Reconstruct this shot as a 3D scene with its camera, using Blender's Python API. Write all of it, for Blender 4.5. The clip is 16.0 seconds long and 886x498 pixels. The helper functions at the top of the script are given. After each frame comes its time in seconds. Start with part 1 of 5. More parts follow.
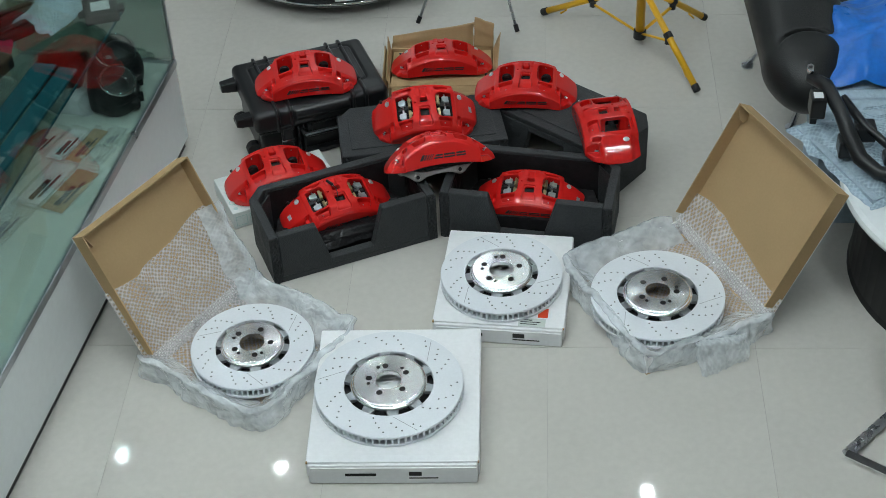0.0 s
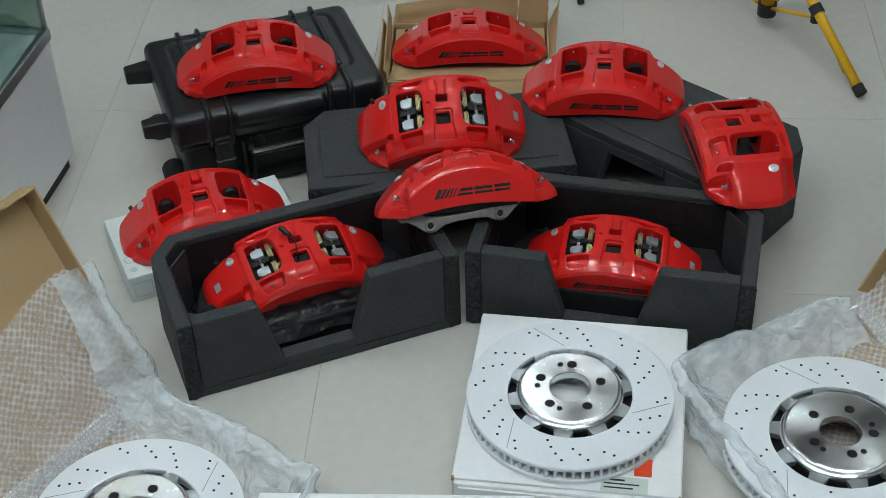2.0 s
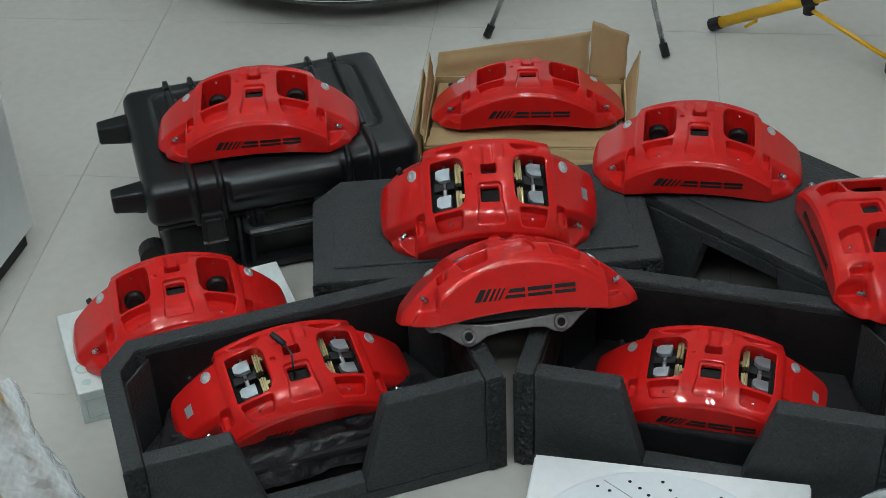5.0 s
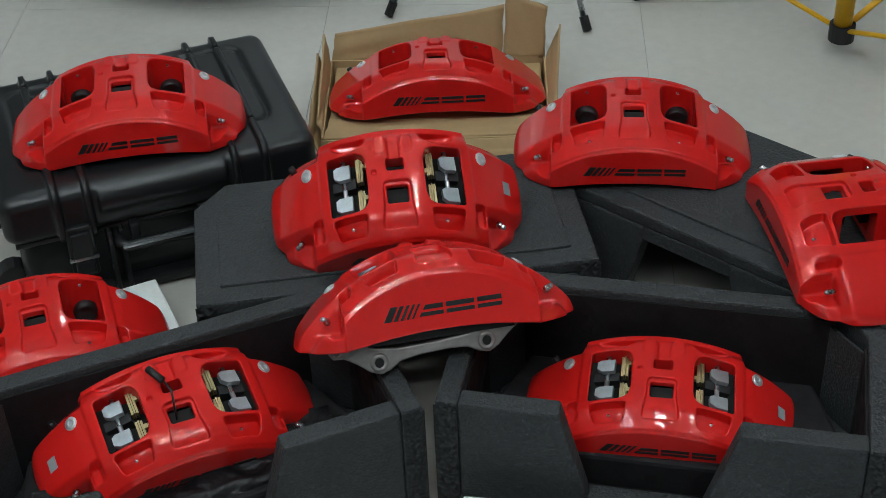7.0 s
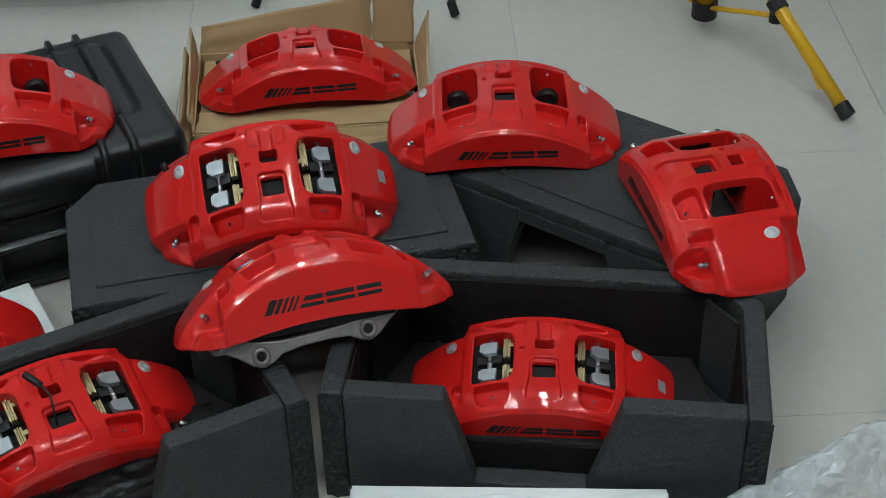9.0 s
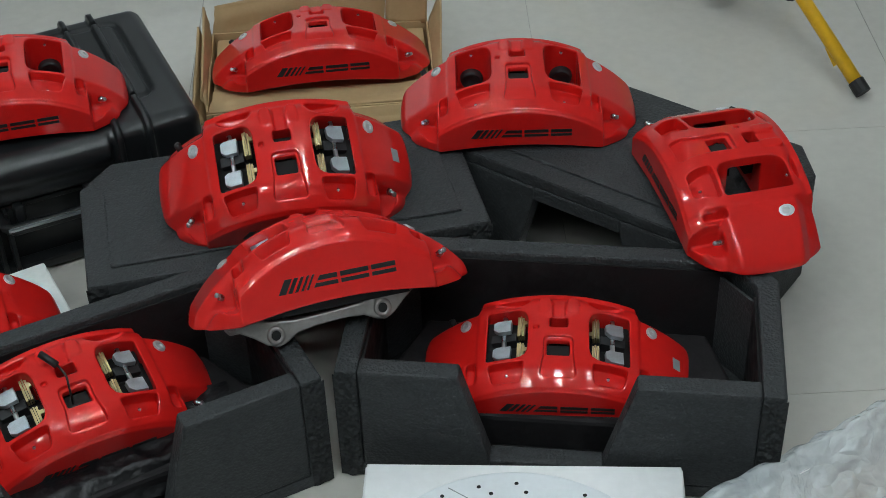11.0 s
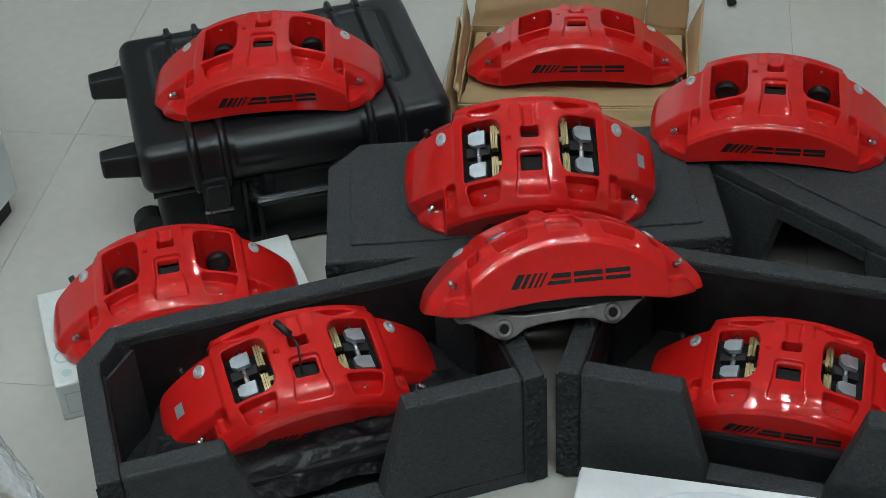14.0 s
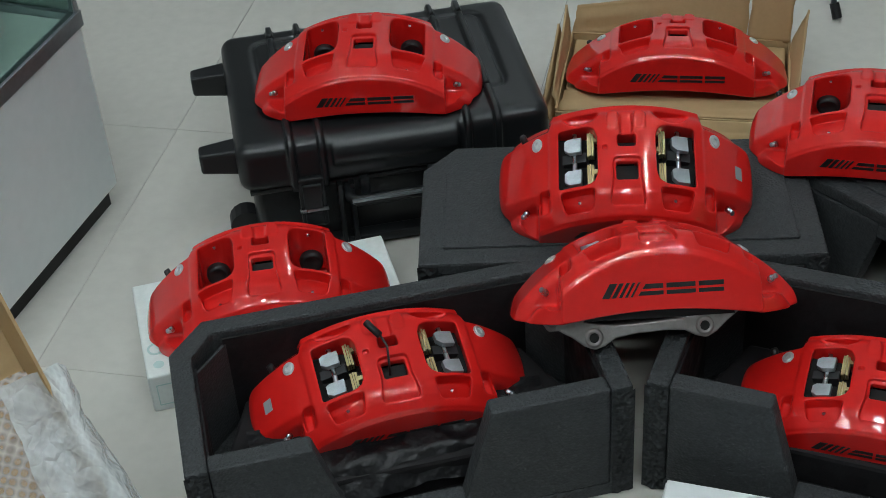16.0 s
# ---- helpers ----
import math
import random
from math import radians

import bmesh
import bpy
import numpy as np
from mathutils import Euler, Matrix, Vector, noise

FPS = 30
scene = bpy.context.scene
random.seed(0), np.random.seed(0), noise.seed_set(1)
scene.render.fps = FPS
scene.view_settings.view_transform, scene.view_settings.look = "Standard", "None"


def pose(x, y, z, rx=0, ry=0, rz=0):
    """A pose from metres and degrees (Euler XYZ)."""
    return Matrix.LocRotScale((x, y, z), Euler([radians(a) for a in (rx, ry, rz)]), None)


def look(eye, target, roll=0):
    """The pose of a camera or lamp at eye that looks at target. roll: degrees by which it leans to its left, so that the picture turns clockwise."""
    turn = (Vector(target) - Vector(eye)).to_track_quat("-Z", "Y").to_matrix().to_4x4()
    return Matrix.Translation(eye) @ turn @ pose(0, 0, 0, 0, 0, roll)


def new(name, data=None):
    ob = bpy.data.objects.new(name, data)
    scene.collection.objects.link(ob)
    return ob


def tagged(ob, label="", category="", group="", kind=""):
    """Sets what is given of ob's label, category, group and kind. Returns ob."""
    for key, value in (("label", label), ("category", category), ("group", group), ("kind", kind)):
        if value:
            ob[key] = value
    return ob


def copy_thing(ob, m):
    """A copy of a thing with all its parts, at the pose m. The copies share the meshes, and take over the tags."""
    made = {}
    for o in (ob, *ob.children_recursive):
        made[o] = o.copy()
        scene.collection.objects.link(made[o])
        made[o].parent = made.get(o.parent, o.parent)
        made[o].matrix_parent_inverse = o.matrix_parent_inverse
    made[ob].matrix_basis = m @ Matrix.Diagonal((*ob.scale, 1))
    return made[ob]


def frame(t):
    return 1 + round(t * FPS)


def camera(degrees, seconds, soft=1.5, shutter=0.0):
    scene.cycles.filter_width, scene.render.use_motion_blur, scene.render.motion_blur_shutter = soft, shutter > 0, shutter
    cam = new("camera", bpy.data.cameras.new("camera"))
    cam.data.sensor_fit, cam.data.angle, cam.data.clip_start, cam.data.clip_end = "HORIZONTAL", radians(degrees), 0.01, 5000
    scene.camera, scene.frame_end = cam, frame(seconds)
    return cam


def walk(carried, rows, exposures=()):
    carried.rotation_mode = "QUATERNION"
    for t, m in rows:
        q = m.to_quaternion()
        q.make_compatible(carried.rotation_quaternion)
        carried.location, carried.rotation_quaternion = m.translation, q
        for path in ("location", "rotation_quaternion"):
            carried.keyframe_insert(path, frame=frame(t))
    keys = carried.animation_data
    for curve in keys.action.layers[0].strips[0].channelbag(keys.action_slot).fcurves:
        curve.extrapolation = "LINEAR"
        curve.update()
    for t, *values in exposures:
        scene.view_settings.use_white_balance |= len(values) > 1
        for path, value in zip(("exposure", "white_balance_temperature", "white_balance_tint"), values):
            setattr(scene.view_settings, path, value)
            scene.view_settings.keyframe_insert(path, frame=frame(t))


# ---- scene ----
cam = camera(32.0, 16.0, soft=0.9)
PATH = [
    (0, (0.718, -3.456, 3.398), (0.352, -1.977, 2.102), -2.94),
    (0.5, (0.692, -3.365, 3.329), (0.328, -1.888, 2.03), -2.95),
    (1, (0.509, -2.727, 2.843), (0.16, -1.261, 1.528), -2.91),
    (1.5, (0.341, -2.142, 2.397), (-0.003, -0.667, 1.091), -2.29),
    (2, (0.286, -1.845, 2.189), (-0.093, -0.354, 0.911), -2.17),
    (2.5, (0.239, -1.588, 2.009), (-0.176, -0.067, 0.778), -2.37),
    (3, (0.222, -1.496, 1.944), (-0.214, 0.046, 0.747), -2.37),
    (3.5, (0.222, -1.496, 1.944), (-0.24, 0.046, 0.758), -2.37),
    (4, (0.222, -1.498, 1.946), (-0.247, 0.04, 0.758), -2.45),
    (4.2, (0.216, -1.468, 1.926), (-0.255, 0.067, 0.734), -2.53),
    (6.3, (0.093, -0.935, 1.576), (-0.355, 0.584, 0.355), -3.09),
    (6.5, (0.093, -0.935, 1.576), (-0.331, 0.59, 0.354), -2.89),
    (7, (0.093, -0.935, 1.576), (-0.267, 0.605, 0.352), -2.58),
    (7.5, (0.093, -0.935, 1.576), (-0.21, 0.616, 0.351), -2.25),
    (8, (0.093, -0.935, 1.576), (-0.157, 0.623, 0.347), -1.95),
    (8.5, (0.093, -0.935, 1.576), (-0.12, 0.622, 0.34), -1.58),
    (9, (0.093, -0.935, 1.576), (-0.11, 0.62, 0.335), -1.56),
    (11.5, (0.093, -0.935, 1.576), (-0.143, 0.597, 0.312), -2.74),
    (12, (0.093, -0.935, 1.576), (-0.199, 0.588, 0.314), -2.6),
    (12.5, (0.093, -0.935, 1.576), (-0.241, 0.58, 0.315), -2.53),
    (13, (0.093, -0.935, 1.576), (-0.292, 0.57, 0.317), -2.83),
    (13.5, (0.093, -0.935, 1.576), (-0.364, 0.554, 0.321), -3.23),
    (14, (0.093, -0.935, 1.576), (-0.424, 0.537, 0.325), -3.53),
    (14.5, (0.093, -0.935, 1.576), (-0.474, 0.522, 0.329), -3.99),
    (15, (0.093, -0.935, 1.576), (-0.514, 0.508, 0.332), -4.16),
    (15.5, (0.093, -0.935, 1.576), (-0.534, 0.502, 0.335), -4.3),
    (16, (0.093, -0.935, 1.576), (-0.538, 0.502, 0.336), -4.24),
]
walk(cam, [(t, look(eye, target, roll)) for t, eye, target, roll in PATH])

# ---- world and light ----
world = bpy.data.worlds.new("showroom_world")
scene.world = world
world.use_nodes = True
world.node_tree.nodes["Background"].inputs[0].default_value = (0.62, 0.72, 0.80, 1)
world.node_tree.nodes["Background"].inputs[1].default_value = 0.3
LAMP_POWER = 605.0
CEIL = 3.65


# ---- materials ----
def mat(name, color, rough=0.5, metal=0.0, coat=0.0, spec=0.5, grain=None, bump=None, var=0.0, var_scale=8.0, trans=0.0, ior=1.45, aniso=0.0):
    """A procedural material: colour variation at two scales (var), bump as (scale, strength, kind)."""
    m = bpy.data.materials.new(name)
    m.use_nodes = True
    nt = m.node_tree
    b = nt.nodes["Principled BSDF"]
    b.inputs["Base Color"].default_value = (*color, 1)
    b.inputs["Roughness"].default_value = rough
    b.inputs["Metallic"].default_value = metal
    b.inputs["Coat Weight"].default_value = coat
    b.inputs["Coat Roughness"].default_value = 0.02
    b.inputs["Specular IOR Level"].default_value = spec
    b.inputs["Transmission Weight"].default_value = trans
    b.inputs["IOR"].default_value = ior
    tc = nt.nodes.new("ShaderNodeTexCoord")
    if var > 0:
        n1 = nt.nodes.new("ShaderNodeTexNoise")
        n1.inputs["Scale"].default_value = var_scale
        n1.inputs["Detail"].default_value = 6
        n2 = nt.nodes.new("ShaderNodeTexNoise")
        n2.inputs["Scale"].default_value = var_scale * 14
        n2.inputs["Detail"].default_value = 3
        add = nt.nodes.new("ShaderNodeMath")
        add.operation = "ADD"
        nt.links.new(tc.outputs["Object"], n1.inputs["Vector"])
        nt.links.new(tc.outputs["Object"], n2.inputs["Vector"])
        nt.links.new(n1.outputs["Fac"], add.inputs[0])
        nt.links.new(n2.outputs["Fac"], add.inputs[1])
        mr = nt.nodes.new("ShaderNodeMapRange")
        mr.inputs["From Min"].default_value = 0.6
        mr.inputs["From Max"].default_value = 1.4
        mr.inputs["To Min"].default_value = 1 - var
        mr.inputs["To Max"].default_value = 1 + var
        nt.links.new(add.outputs[0], mr.inputs["Value"])
        mx = nt.nodes.new("ShaderNodeMix")
        mx.data_type = "RGBA"
        mx.blend_type = "MULTIPLY"
        mx.inputs["Factor"].default_value = 1
        mx.inputs["A"].default_value = (*color, 1)
        nt.links.new(mr.outputs["Result"], mx.inputs["B"])
        nt.links.new(mx.outputs["Result"], b.inputs["Base Color"])
        rr = nt.nodes.new("ShaderNodeMapRange")
        rr.inputs["From Min"].default_value = 0.3
        rr.inputs["From Max"].default_value = 0.7
        rr.inputs["To Min"].default_value = rough * (1 - var)
        rr.inputs["To Max"].default_value = min(1, rough * (1 + var))
        nt.links.new(n1.outputs["Fac"], rr.inputs["Value"])
        nt.links.new(rr.outputs["Result"], b.inputs["Roughness"])
    if bump:
        scale, strength, kind = bump
        t = nt.nodes.new("ShaderNodeTexVoronoi" if kind == "voronoi" else "ShaderNodeTexNoise")
        t.inputs["Scale"].default_value = scale
        nt.links.new(tc.outputs["Object"], t.inputs["Vector"])
        bp = nt.nodes.new("ShaderNodeBump")
        bp.inputs["Strength"].default_value = strength
        bp.inputs["Distance"].default_value = 0.6 / scale
        nt.links.new(t.outputs["Distance" if kind == "voronoi" else "Fac"], bp.inputs["Height"])
        nt.links.new(bp.outputs["Normal"], b.inputs["Normal"])
    if aniso:
        b.inputs["Anisotropic"].default_value = aniso
        tg = nt.nodes.new("ShaderNodeTangent")
        tg.direction_type = "RADIAL"
        tg.axis = "Z"
        nt.links.new(tg.outputs[0], b.inputs["Tangent"])
    return m


RED = mat("red_paint", (0.63, 0.0115, 0.0095), 0.45, coat=1.0, spec=0.15, var=0.04)
RED.node_tree.nodes["Principled BSDF"].inputs["Coat IOR"].default_value = 1.62


def cast_paint(m):
    """Orange peel all over and patches of rough casting that show through the clear coat."""
    nt = m.node_tree
    b = nt.nodes["Principled BSDF"]
    tc = nt.nodes.new("ShaderNodeTexCoord")
    peel, cast, mask = (nt.nodes.new("ShaderNodeTexNoise") for _ in range(3))
    for n, scale in ((peel, 110), (cast, 330), (mask, 26)):
        n.inputs["Scale"].default_value = scale
        nt.links.new(tc.outputs["Object"], n.inputs["Vector"])
    area_of = nt.nodes.new("ShaderNodeMapRange")
    area_of.inputs["From Min"].default_value = 0.57
    area_of.inputs["From Max"].default_value = 0.68
    area_of.inputs["To Min"].default_value = 0.0
    area_of.inputs["To Max"].default_value = 0.24
    nt.links.new(mask.outputs["Fac"], area_of.inputs["Value"])
    b1, b2 = nt.nodes.new("ShaderNodeBump"), nt.nodes.new("ShaderNodeBump")
    b1.inputs["Strength"].default_value = 0.028
    b1.inputs["Distance"].default_value = 0.005
    b2.inputs["Distance"].default_value = 0.002
    nt.links.new(peel.outputs["Fac"], b1.inputs["Height"])
    nt.links.new(cast.outputs["Fac"], b2.inputs["Height"])
    nt.links.new(area_of.outputs["Result"], b2.inputs["Strength"])
    nt.links.new(b1.outputs["Normal"], b2.inputs["Normal"])
    for slot in ("Normal", "Coat Normal"):
        nt.links.new(b2.outputs["Normal"], b.inputs[slot])


cast_paint(RED)
FOAM = mat("black_bead_foam", (0.036, 0.039, 0.041), 0.66, spec=0.4, bump=(230, 0.5, "voronoi"), var=0.30, var_scale=11)
FOAM_ROUGH = mat("torn_bead_foam", (0.030, 0.032, 0.033), 0.9, spec=0.2, bump=(120, 1.0, "voronoi"), var=0.35, var_scale=20)
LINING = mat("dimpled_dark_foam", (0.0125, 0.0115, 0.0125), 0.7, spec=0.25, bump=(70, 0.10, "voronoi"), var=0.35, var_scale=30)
CASE = mat("black_case_plastic", (0.011, 0.012, 0.013), 0.30, spec=0.5, bump=(600, 0.06, "noise"), var=0.05)
RUBBER = mat("black_rubber", (0.010, 0.010, 0.011), 0.5, var=0.2)
# Flat near-black put where holes and gaps lie in shade.
DARK = mat("cavity_shade", (0.009, 0.009, 0.009), 0.9)
TILE = mat("polished_tile", (0.53, 0.513, 0.470), 0.035, spec=0.5, var=0.06, var_scale=3)
GROUT = mat("grout", (0.38, 0.37, 0.345), 0.8, var=0.2)
CARD = mat("brown_cardboard", (0.42, 0.288, 0.152), 0.8, spec=0.2, bump=(150, 0.05, "noise"), var=0.05, var_scale=9)
WORN_CARD = mat("aged_printed_carton", (0.66, 0.70, 0.68), 0.5, var=0.08, var_scale=10)
WHITE_CARD = mat("white_carton", (0.78, 0.79, 0.80), 0.45, bump=(80, 0.05, "noise"), var=0.05, var_scale=5)
ROTOR = mat("zinc_coated_rotor", (0.70, 0.73, 0.76), 0.5, bump=(700, 0.06, "noise"), var=0.04, var_scale=10)
ALU = mat("machined_aluminium", (0.90, 0.91, 0.92), 0.24, metal=1.0, aniso=0.9, var=0.06)
STEEL = mat("bright_steel", (0.52, 0.54, 0.56), 0.28, metal=1.0, var=0.15, var_scale=30)
CHROME = mat("chrome", (0.85, 0.86, 0.88), 0.06, metal=1.0)
CAST = mat("cast_bracket_metal", (0.30, 0.28, 0.27), 0.5, metal=0.8, bump=(400, 0.2, "noise"), var=0.2)
BRASS = mat("brass_spring", (0.46, 0.36, 0.19), 0.35, metal=1.0)
PALE_ZINC = mat("pale_zinc_bolt", (0.66, 0.68, 0.69), 0.42, metal=0.75, var=0.12, var_scale=60)
ZINC = mat("zinc_plated_clip", (0.50, 0.55, 0.58), 0.38, metal=0.9, var=0.15, var_scale=40)
WHITE_WALL = mat("white_wall_paint", (0.78, 0.78, 0.77), 0.6, var=0.03, var_scale=2)
# Greys of the unseen ceiling and walls, set for reflections and fill light.
CEILING = mat("grey_ceiling_paint", (0.22, 0.225, 0.23), 0.8, var=0.05, var_scale=2)
DIMWALL = mat("grey_wall_paint", (0.60, 0.61, 0.61), 0.7, var=0.05, var_scale=2)
COUNTER = mat("white_counter_panel", (0.74, 0.78, 0.78), 0.3, var=0.04, var_scale=3)
ALU_EDGE = mat("satin_aluminium_profile", (0.45, 0.48, 0.50), 0.3, metal=0.9, var=0.1)
YELLOW = mat("yellow_powder_coat", (0.80, 0.44, 0.02), 0.35, var=0.08)
CARWHITE = mat("white_car_paint", (0.80, 0.82, 0.84), 0.15, coat=1.0)
CARBLACK = mat("gloss_black_lip", (0.012, 0.012, 0.013), 0.12, coat=0.8)
LEATHER = mat("black_leather", (0.014, 0.015, 0.015), 0.42, bump=(300, 0.25, "voronoi"), var=0.2)
BLUEBAG = mat("blue_plastic_bag", (0.02, 0.17, 0.62), 0.3, bump=(14, 0.25, "noise"), var=0.15, var_scale=5)
CLOTH = mat("pale_blue_cloth", (0.35, 0.45, 0.52), 0.85, bump=(90, 0.3, "noise"), var=0.2, var_scale=4)
PRINT = mat("black_print", (0.010, 0.010, 0.010), 0.5)
GREYPRINT = mat("grey_print", (0.25, 0.27, 0.28), 0.5)
ORANGE = mat("red_orange_print", (0.75, 0.07, 0.02), 0.5)
PALE_TEAL = mat("pale_teal_print", (0.42, 0.58, 0.56), 0.5, var=0.1)
BLACK_FILM = mat("black_plastic_film", (0.006, 0.006, 0.007), 0.42, spec=0.35, bump=(45, 0.5, "noise"), var=0.1)
TEAL = mat("teal_plate", (0.015, 0.10, 0.13), 0.25, var=0.2)
MAGENTA = mat("pink_red_cloth", (0.45, 0.02, 0.07), 0.7, bump=(40, 0.5, "noise"), var=0.25)
DARKRED = mat("dark_red_plastic", (0.08, 0.008, 0.008), 0.3, var=0.2)
SHELFWHITE = mat("pale_shelf", (0.55, 0.60, 0.56), 0.4, var=0.05)


def lamp_mat(power):
    m = bpy.data.materials.new("lamp_diffuser")
    m.use_nodes = True
    nt = m.node_tree
    nt.nodes.remove(nt.nodes["Principled BSDF"])
    e = nt.nodes.new("ShaderNodeEmission")
    e.inputs[0].default_value = (0.86, 0.97, 1.0, 1)
    e.inputs[1].default_value = power
    nt.links.new(e.outputs[0], nt.nodes["Material Output"].inputs[0])
    return m


def sheet_mat(name, tint, clear, rough, bubble_scale=0.0, strength=0.5, vary=1.0, crease=0.3):
    """Thin plastic film: partly clear, partly milky and shiny; optional bubble relief."""
    m = bpy.data.materials.new(name)
    m.use_nodes = True
    nt = m.node_tree
    b = nt.nodes["Principled BSDF"]
    b.inputs["Base Color"].default_value = (*tint, 1)
    b.inputs["Roughness"].default_value = rough
    b.inputs["Specular IOR Level"].default_value = 0.8
    tc = nt.nodes.new("ShaderNodeTexCoord")
    no = nt.nodes.new("ShaderNodeTexNoise")
    no.inputs["Scale"].default_value = 20
    no.inputs["Detail"].default_value = 3.5
    no.inputs["Distortion"].default_value = 0.3
    nt.links.new(tc.outputs["Object"], no.inputs["Vector"])
    tr = nt.nodes.new("ShaderNodeBsdfTransparent")
    mx = nt.nodes.new("ShaderNodeMixShader")
    mr = nt.nodes.new("ShaderNodeMapRange")
    mr.inputs["From Min"].default_value = 0.35
    mr.inputs["From Max"].default_value = 0.65
    mr.inputs["To Min"].default_value = 1 - clear - 0.14 * vary
    mr.inputs["To Max"].default_value = 1 - clear + 0.22 * vary
    nt.links.new(no.outputs["Fac"], mr.inputs["Value"])
    nt.links.new(mr.outputs["Result"], mx.inputs[0])
    nt.links.new(tr.outputs[0], mx.inputs[1])
    nt.links.new(b.outputs[0], mx.inputs[2])
    nt.links.new(mx.outputs[0], nt.nodes["Material Output"].inputs[0])
    cr = nt.nodes.new("ShaderNodeTexVoronoi")
    cr.feature = "DISTANCE_TO_EDGE"
    cr.inputs["Scale"].default_value = 34
    warp = nt.nodes.new("ShaderNodeVectorMath")
    warp.operation = "MULTIPLY_ADD"
    warp.inputs[1].default_value = (0.05, 0.05, 0.05)
    nt.links.new(no.outputs["Color"], warp.inputs[0])
    nt.links.new(tc.outputs["Object"], warp.inputs[2])
    nt.links.new(warp.outputs[0], cr.inputs["Vector"])
    b0 = nt.nodes.new("ShaderNodeBump")
    b0.inputs["Strength"].default_value = crease
    b0.inputs["Distance"].default_value = 0.010
    nt.links.new(cr.outputs["Distance"], b0.inputs["Height"])
    b1 = nt.nodes.new("ShaderNodeBump")
    b1.inputs["Strength"].default_value = 0.6
    b1.inputs["Distance"].default_value = 0.0075
    nt.links.new(no.outputs["Fac"], b1.inputs["Height"])
    nt.links.new(b0.outputs["Normal"], b1.inputs["Normal"])
    last = b1
    if bubble_scale:
        v = nt.nodes.new("ShaderNodeTexVoronoi")
        v.inputs["Scale"].default_value = bubble_scale
        v.inputs["Randomness"].default_value = 0.22
        mp = nt.nodes.new("ShaderNodeMapping")
        mp.inputs["Rotation"].default_value = (0, 0, radians(45))
        nt.links.new(tc.outputs["UV"], mp.inputs["Vector"])
        nt.links.new(mp.outputs["Vector"], v.inputs["Vector"])
        b2 = nt.nodes.new("ShaderNodeBump")
        b2.inputs["Strength"].default_value = strength
        b2.inputs["Distance"].default_value = 0.006
        b2.invert = True
        nt.links.new(v.outputs["Distance"], b2.inputs["Height"])
        nt.links.new(b1.outputs["Normal"], b2.inputs["Normal"])
        last = b2
        ring = nt.nodes.new("ShaderNodeMapRange")
        ring.inputs["From Min"].default_value = 0.25
        ring.inputs["From Max"].default_value = 0.62
        ring.inputs["To Min"].default_value = -0.12 * strength
        ring.inputs["To Max"].default_value = 0.26 * strength
        nt.links.new(v.outputs["Distance"], ring.inputs["Value"])
        ad = nt.nodes.new("ShaderNodeMath")
        ad.use_clamp = True
        nt.links.new(mr.outputs["Result"], ad.inputs[0])
        nt.links.new(ring.outputs["Result"], ad.inputs[1])
        nt.links.new(ad.outputs[0], mx.inputs[0])
    nt.links.new(last.outputs["Normal"], b.inputs["Normal"])
    return m


BUBBLE = sheet_mat("bubble_wrap_film", (0.95, 0.93, 0.94), 0.70, 0.10, 88, 0.60, vary=0.25, crease=0.15)
FILM = sheet_mat("crumpled_clear_film", (0.88, 0.94, 0.97), 0.55, 0.10, 88, 0.16, vary=0.5, crease=1.0)
CLEARBAG = sheet_mat("clear_packet_film", (0.8, 0.82, 0.84), 0.90, 0.15, vary=0.3)
BUBBLE_BLUE = sheet_mat("bubble_wrap_over_blue", (0.40, 0.52, 0.60), 0.15, 0.25, 80, 0.7)


def glass_mat():
    m = bpy.data.materials.new("clear_glass")
    m.use_nodes = True
    nt = m.node_tree
    nt.nodes.remove(nt.nodes["Principled BSDF"])
    tr = nt.nodes.new("ShaderNodeBsdfTransparent")
    tr.inputs[0].default_value = (0.64, 0.74, 0.71, 1)
    gl = nt.nodes.new("ShaderNodeBsdfGlossy")
    gl.inputs["Roughness"].default_value = 0.02
    lw = nt.nodes.new("ShaderNodeLayerWeight")
    lw.inputs[0].default_value = 0.5
    pw = nt.nodes.new("ShaderNodeMath")
    pw.operation = "POWER"
    pw.inputs[1].default_value = 4.0
    fr = nt.nodes.new("ShaderNodeMath")
    fr.operation = "MULTIPLY_ADD"
    fr.inputs[1].default_value = 0.45
    fr.inputs[2].default_value = 0.05
    nt.links.new(lw.outputs["Facing"], pw.inputs[0])
    nt.links.new(pw.outputs[0], fr.inputs[0])
    mx = nt.nodes.new("ShaderNodeMixShader")
    nt.links.new(fr.outputs[0], mx.inputs[0])
    nt.links.new(tr.outputs[0], mx.inputs[1])
    nt.links.new(gl.outputs[0], mx.inputs[2])
    nt.links.new(mx.outputs[0], nt.nodes["Material Output"].inputs[0])
    return m


GLASS = glass_mat()


# ---- mesh helpers ----
def mesh_of(bm, name, material, smooth=False):
    me = bpy.data.meshes.new(name)
    bm.normal_update()
    bm.to_mesh(me)
    bm.free()
    me.materials.append(material)
    if smooth:
        me.shade_smooth()
    return me


PLACE = Matrix()


def area(x, y, turn, size=1.0):
    """Where the things of one corner of the room stand: a shift, a turn and a size for all that follow."""
    global PLACE
    PLACE = pose(x, y, 0, 0, 0, turn) @ Matrix.Scale(size, 4)


def thing(name, m, label, category, group="", kind=""):
    """An Empty at the thing's base, that carries its parts."""
    ob = new(name)
    ob.empty_display_size = 0.05
    ob.matrix_world = PLACE @ m
    return tagged(ob, label, category, group, kind)


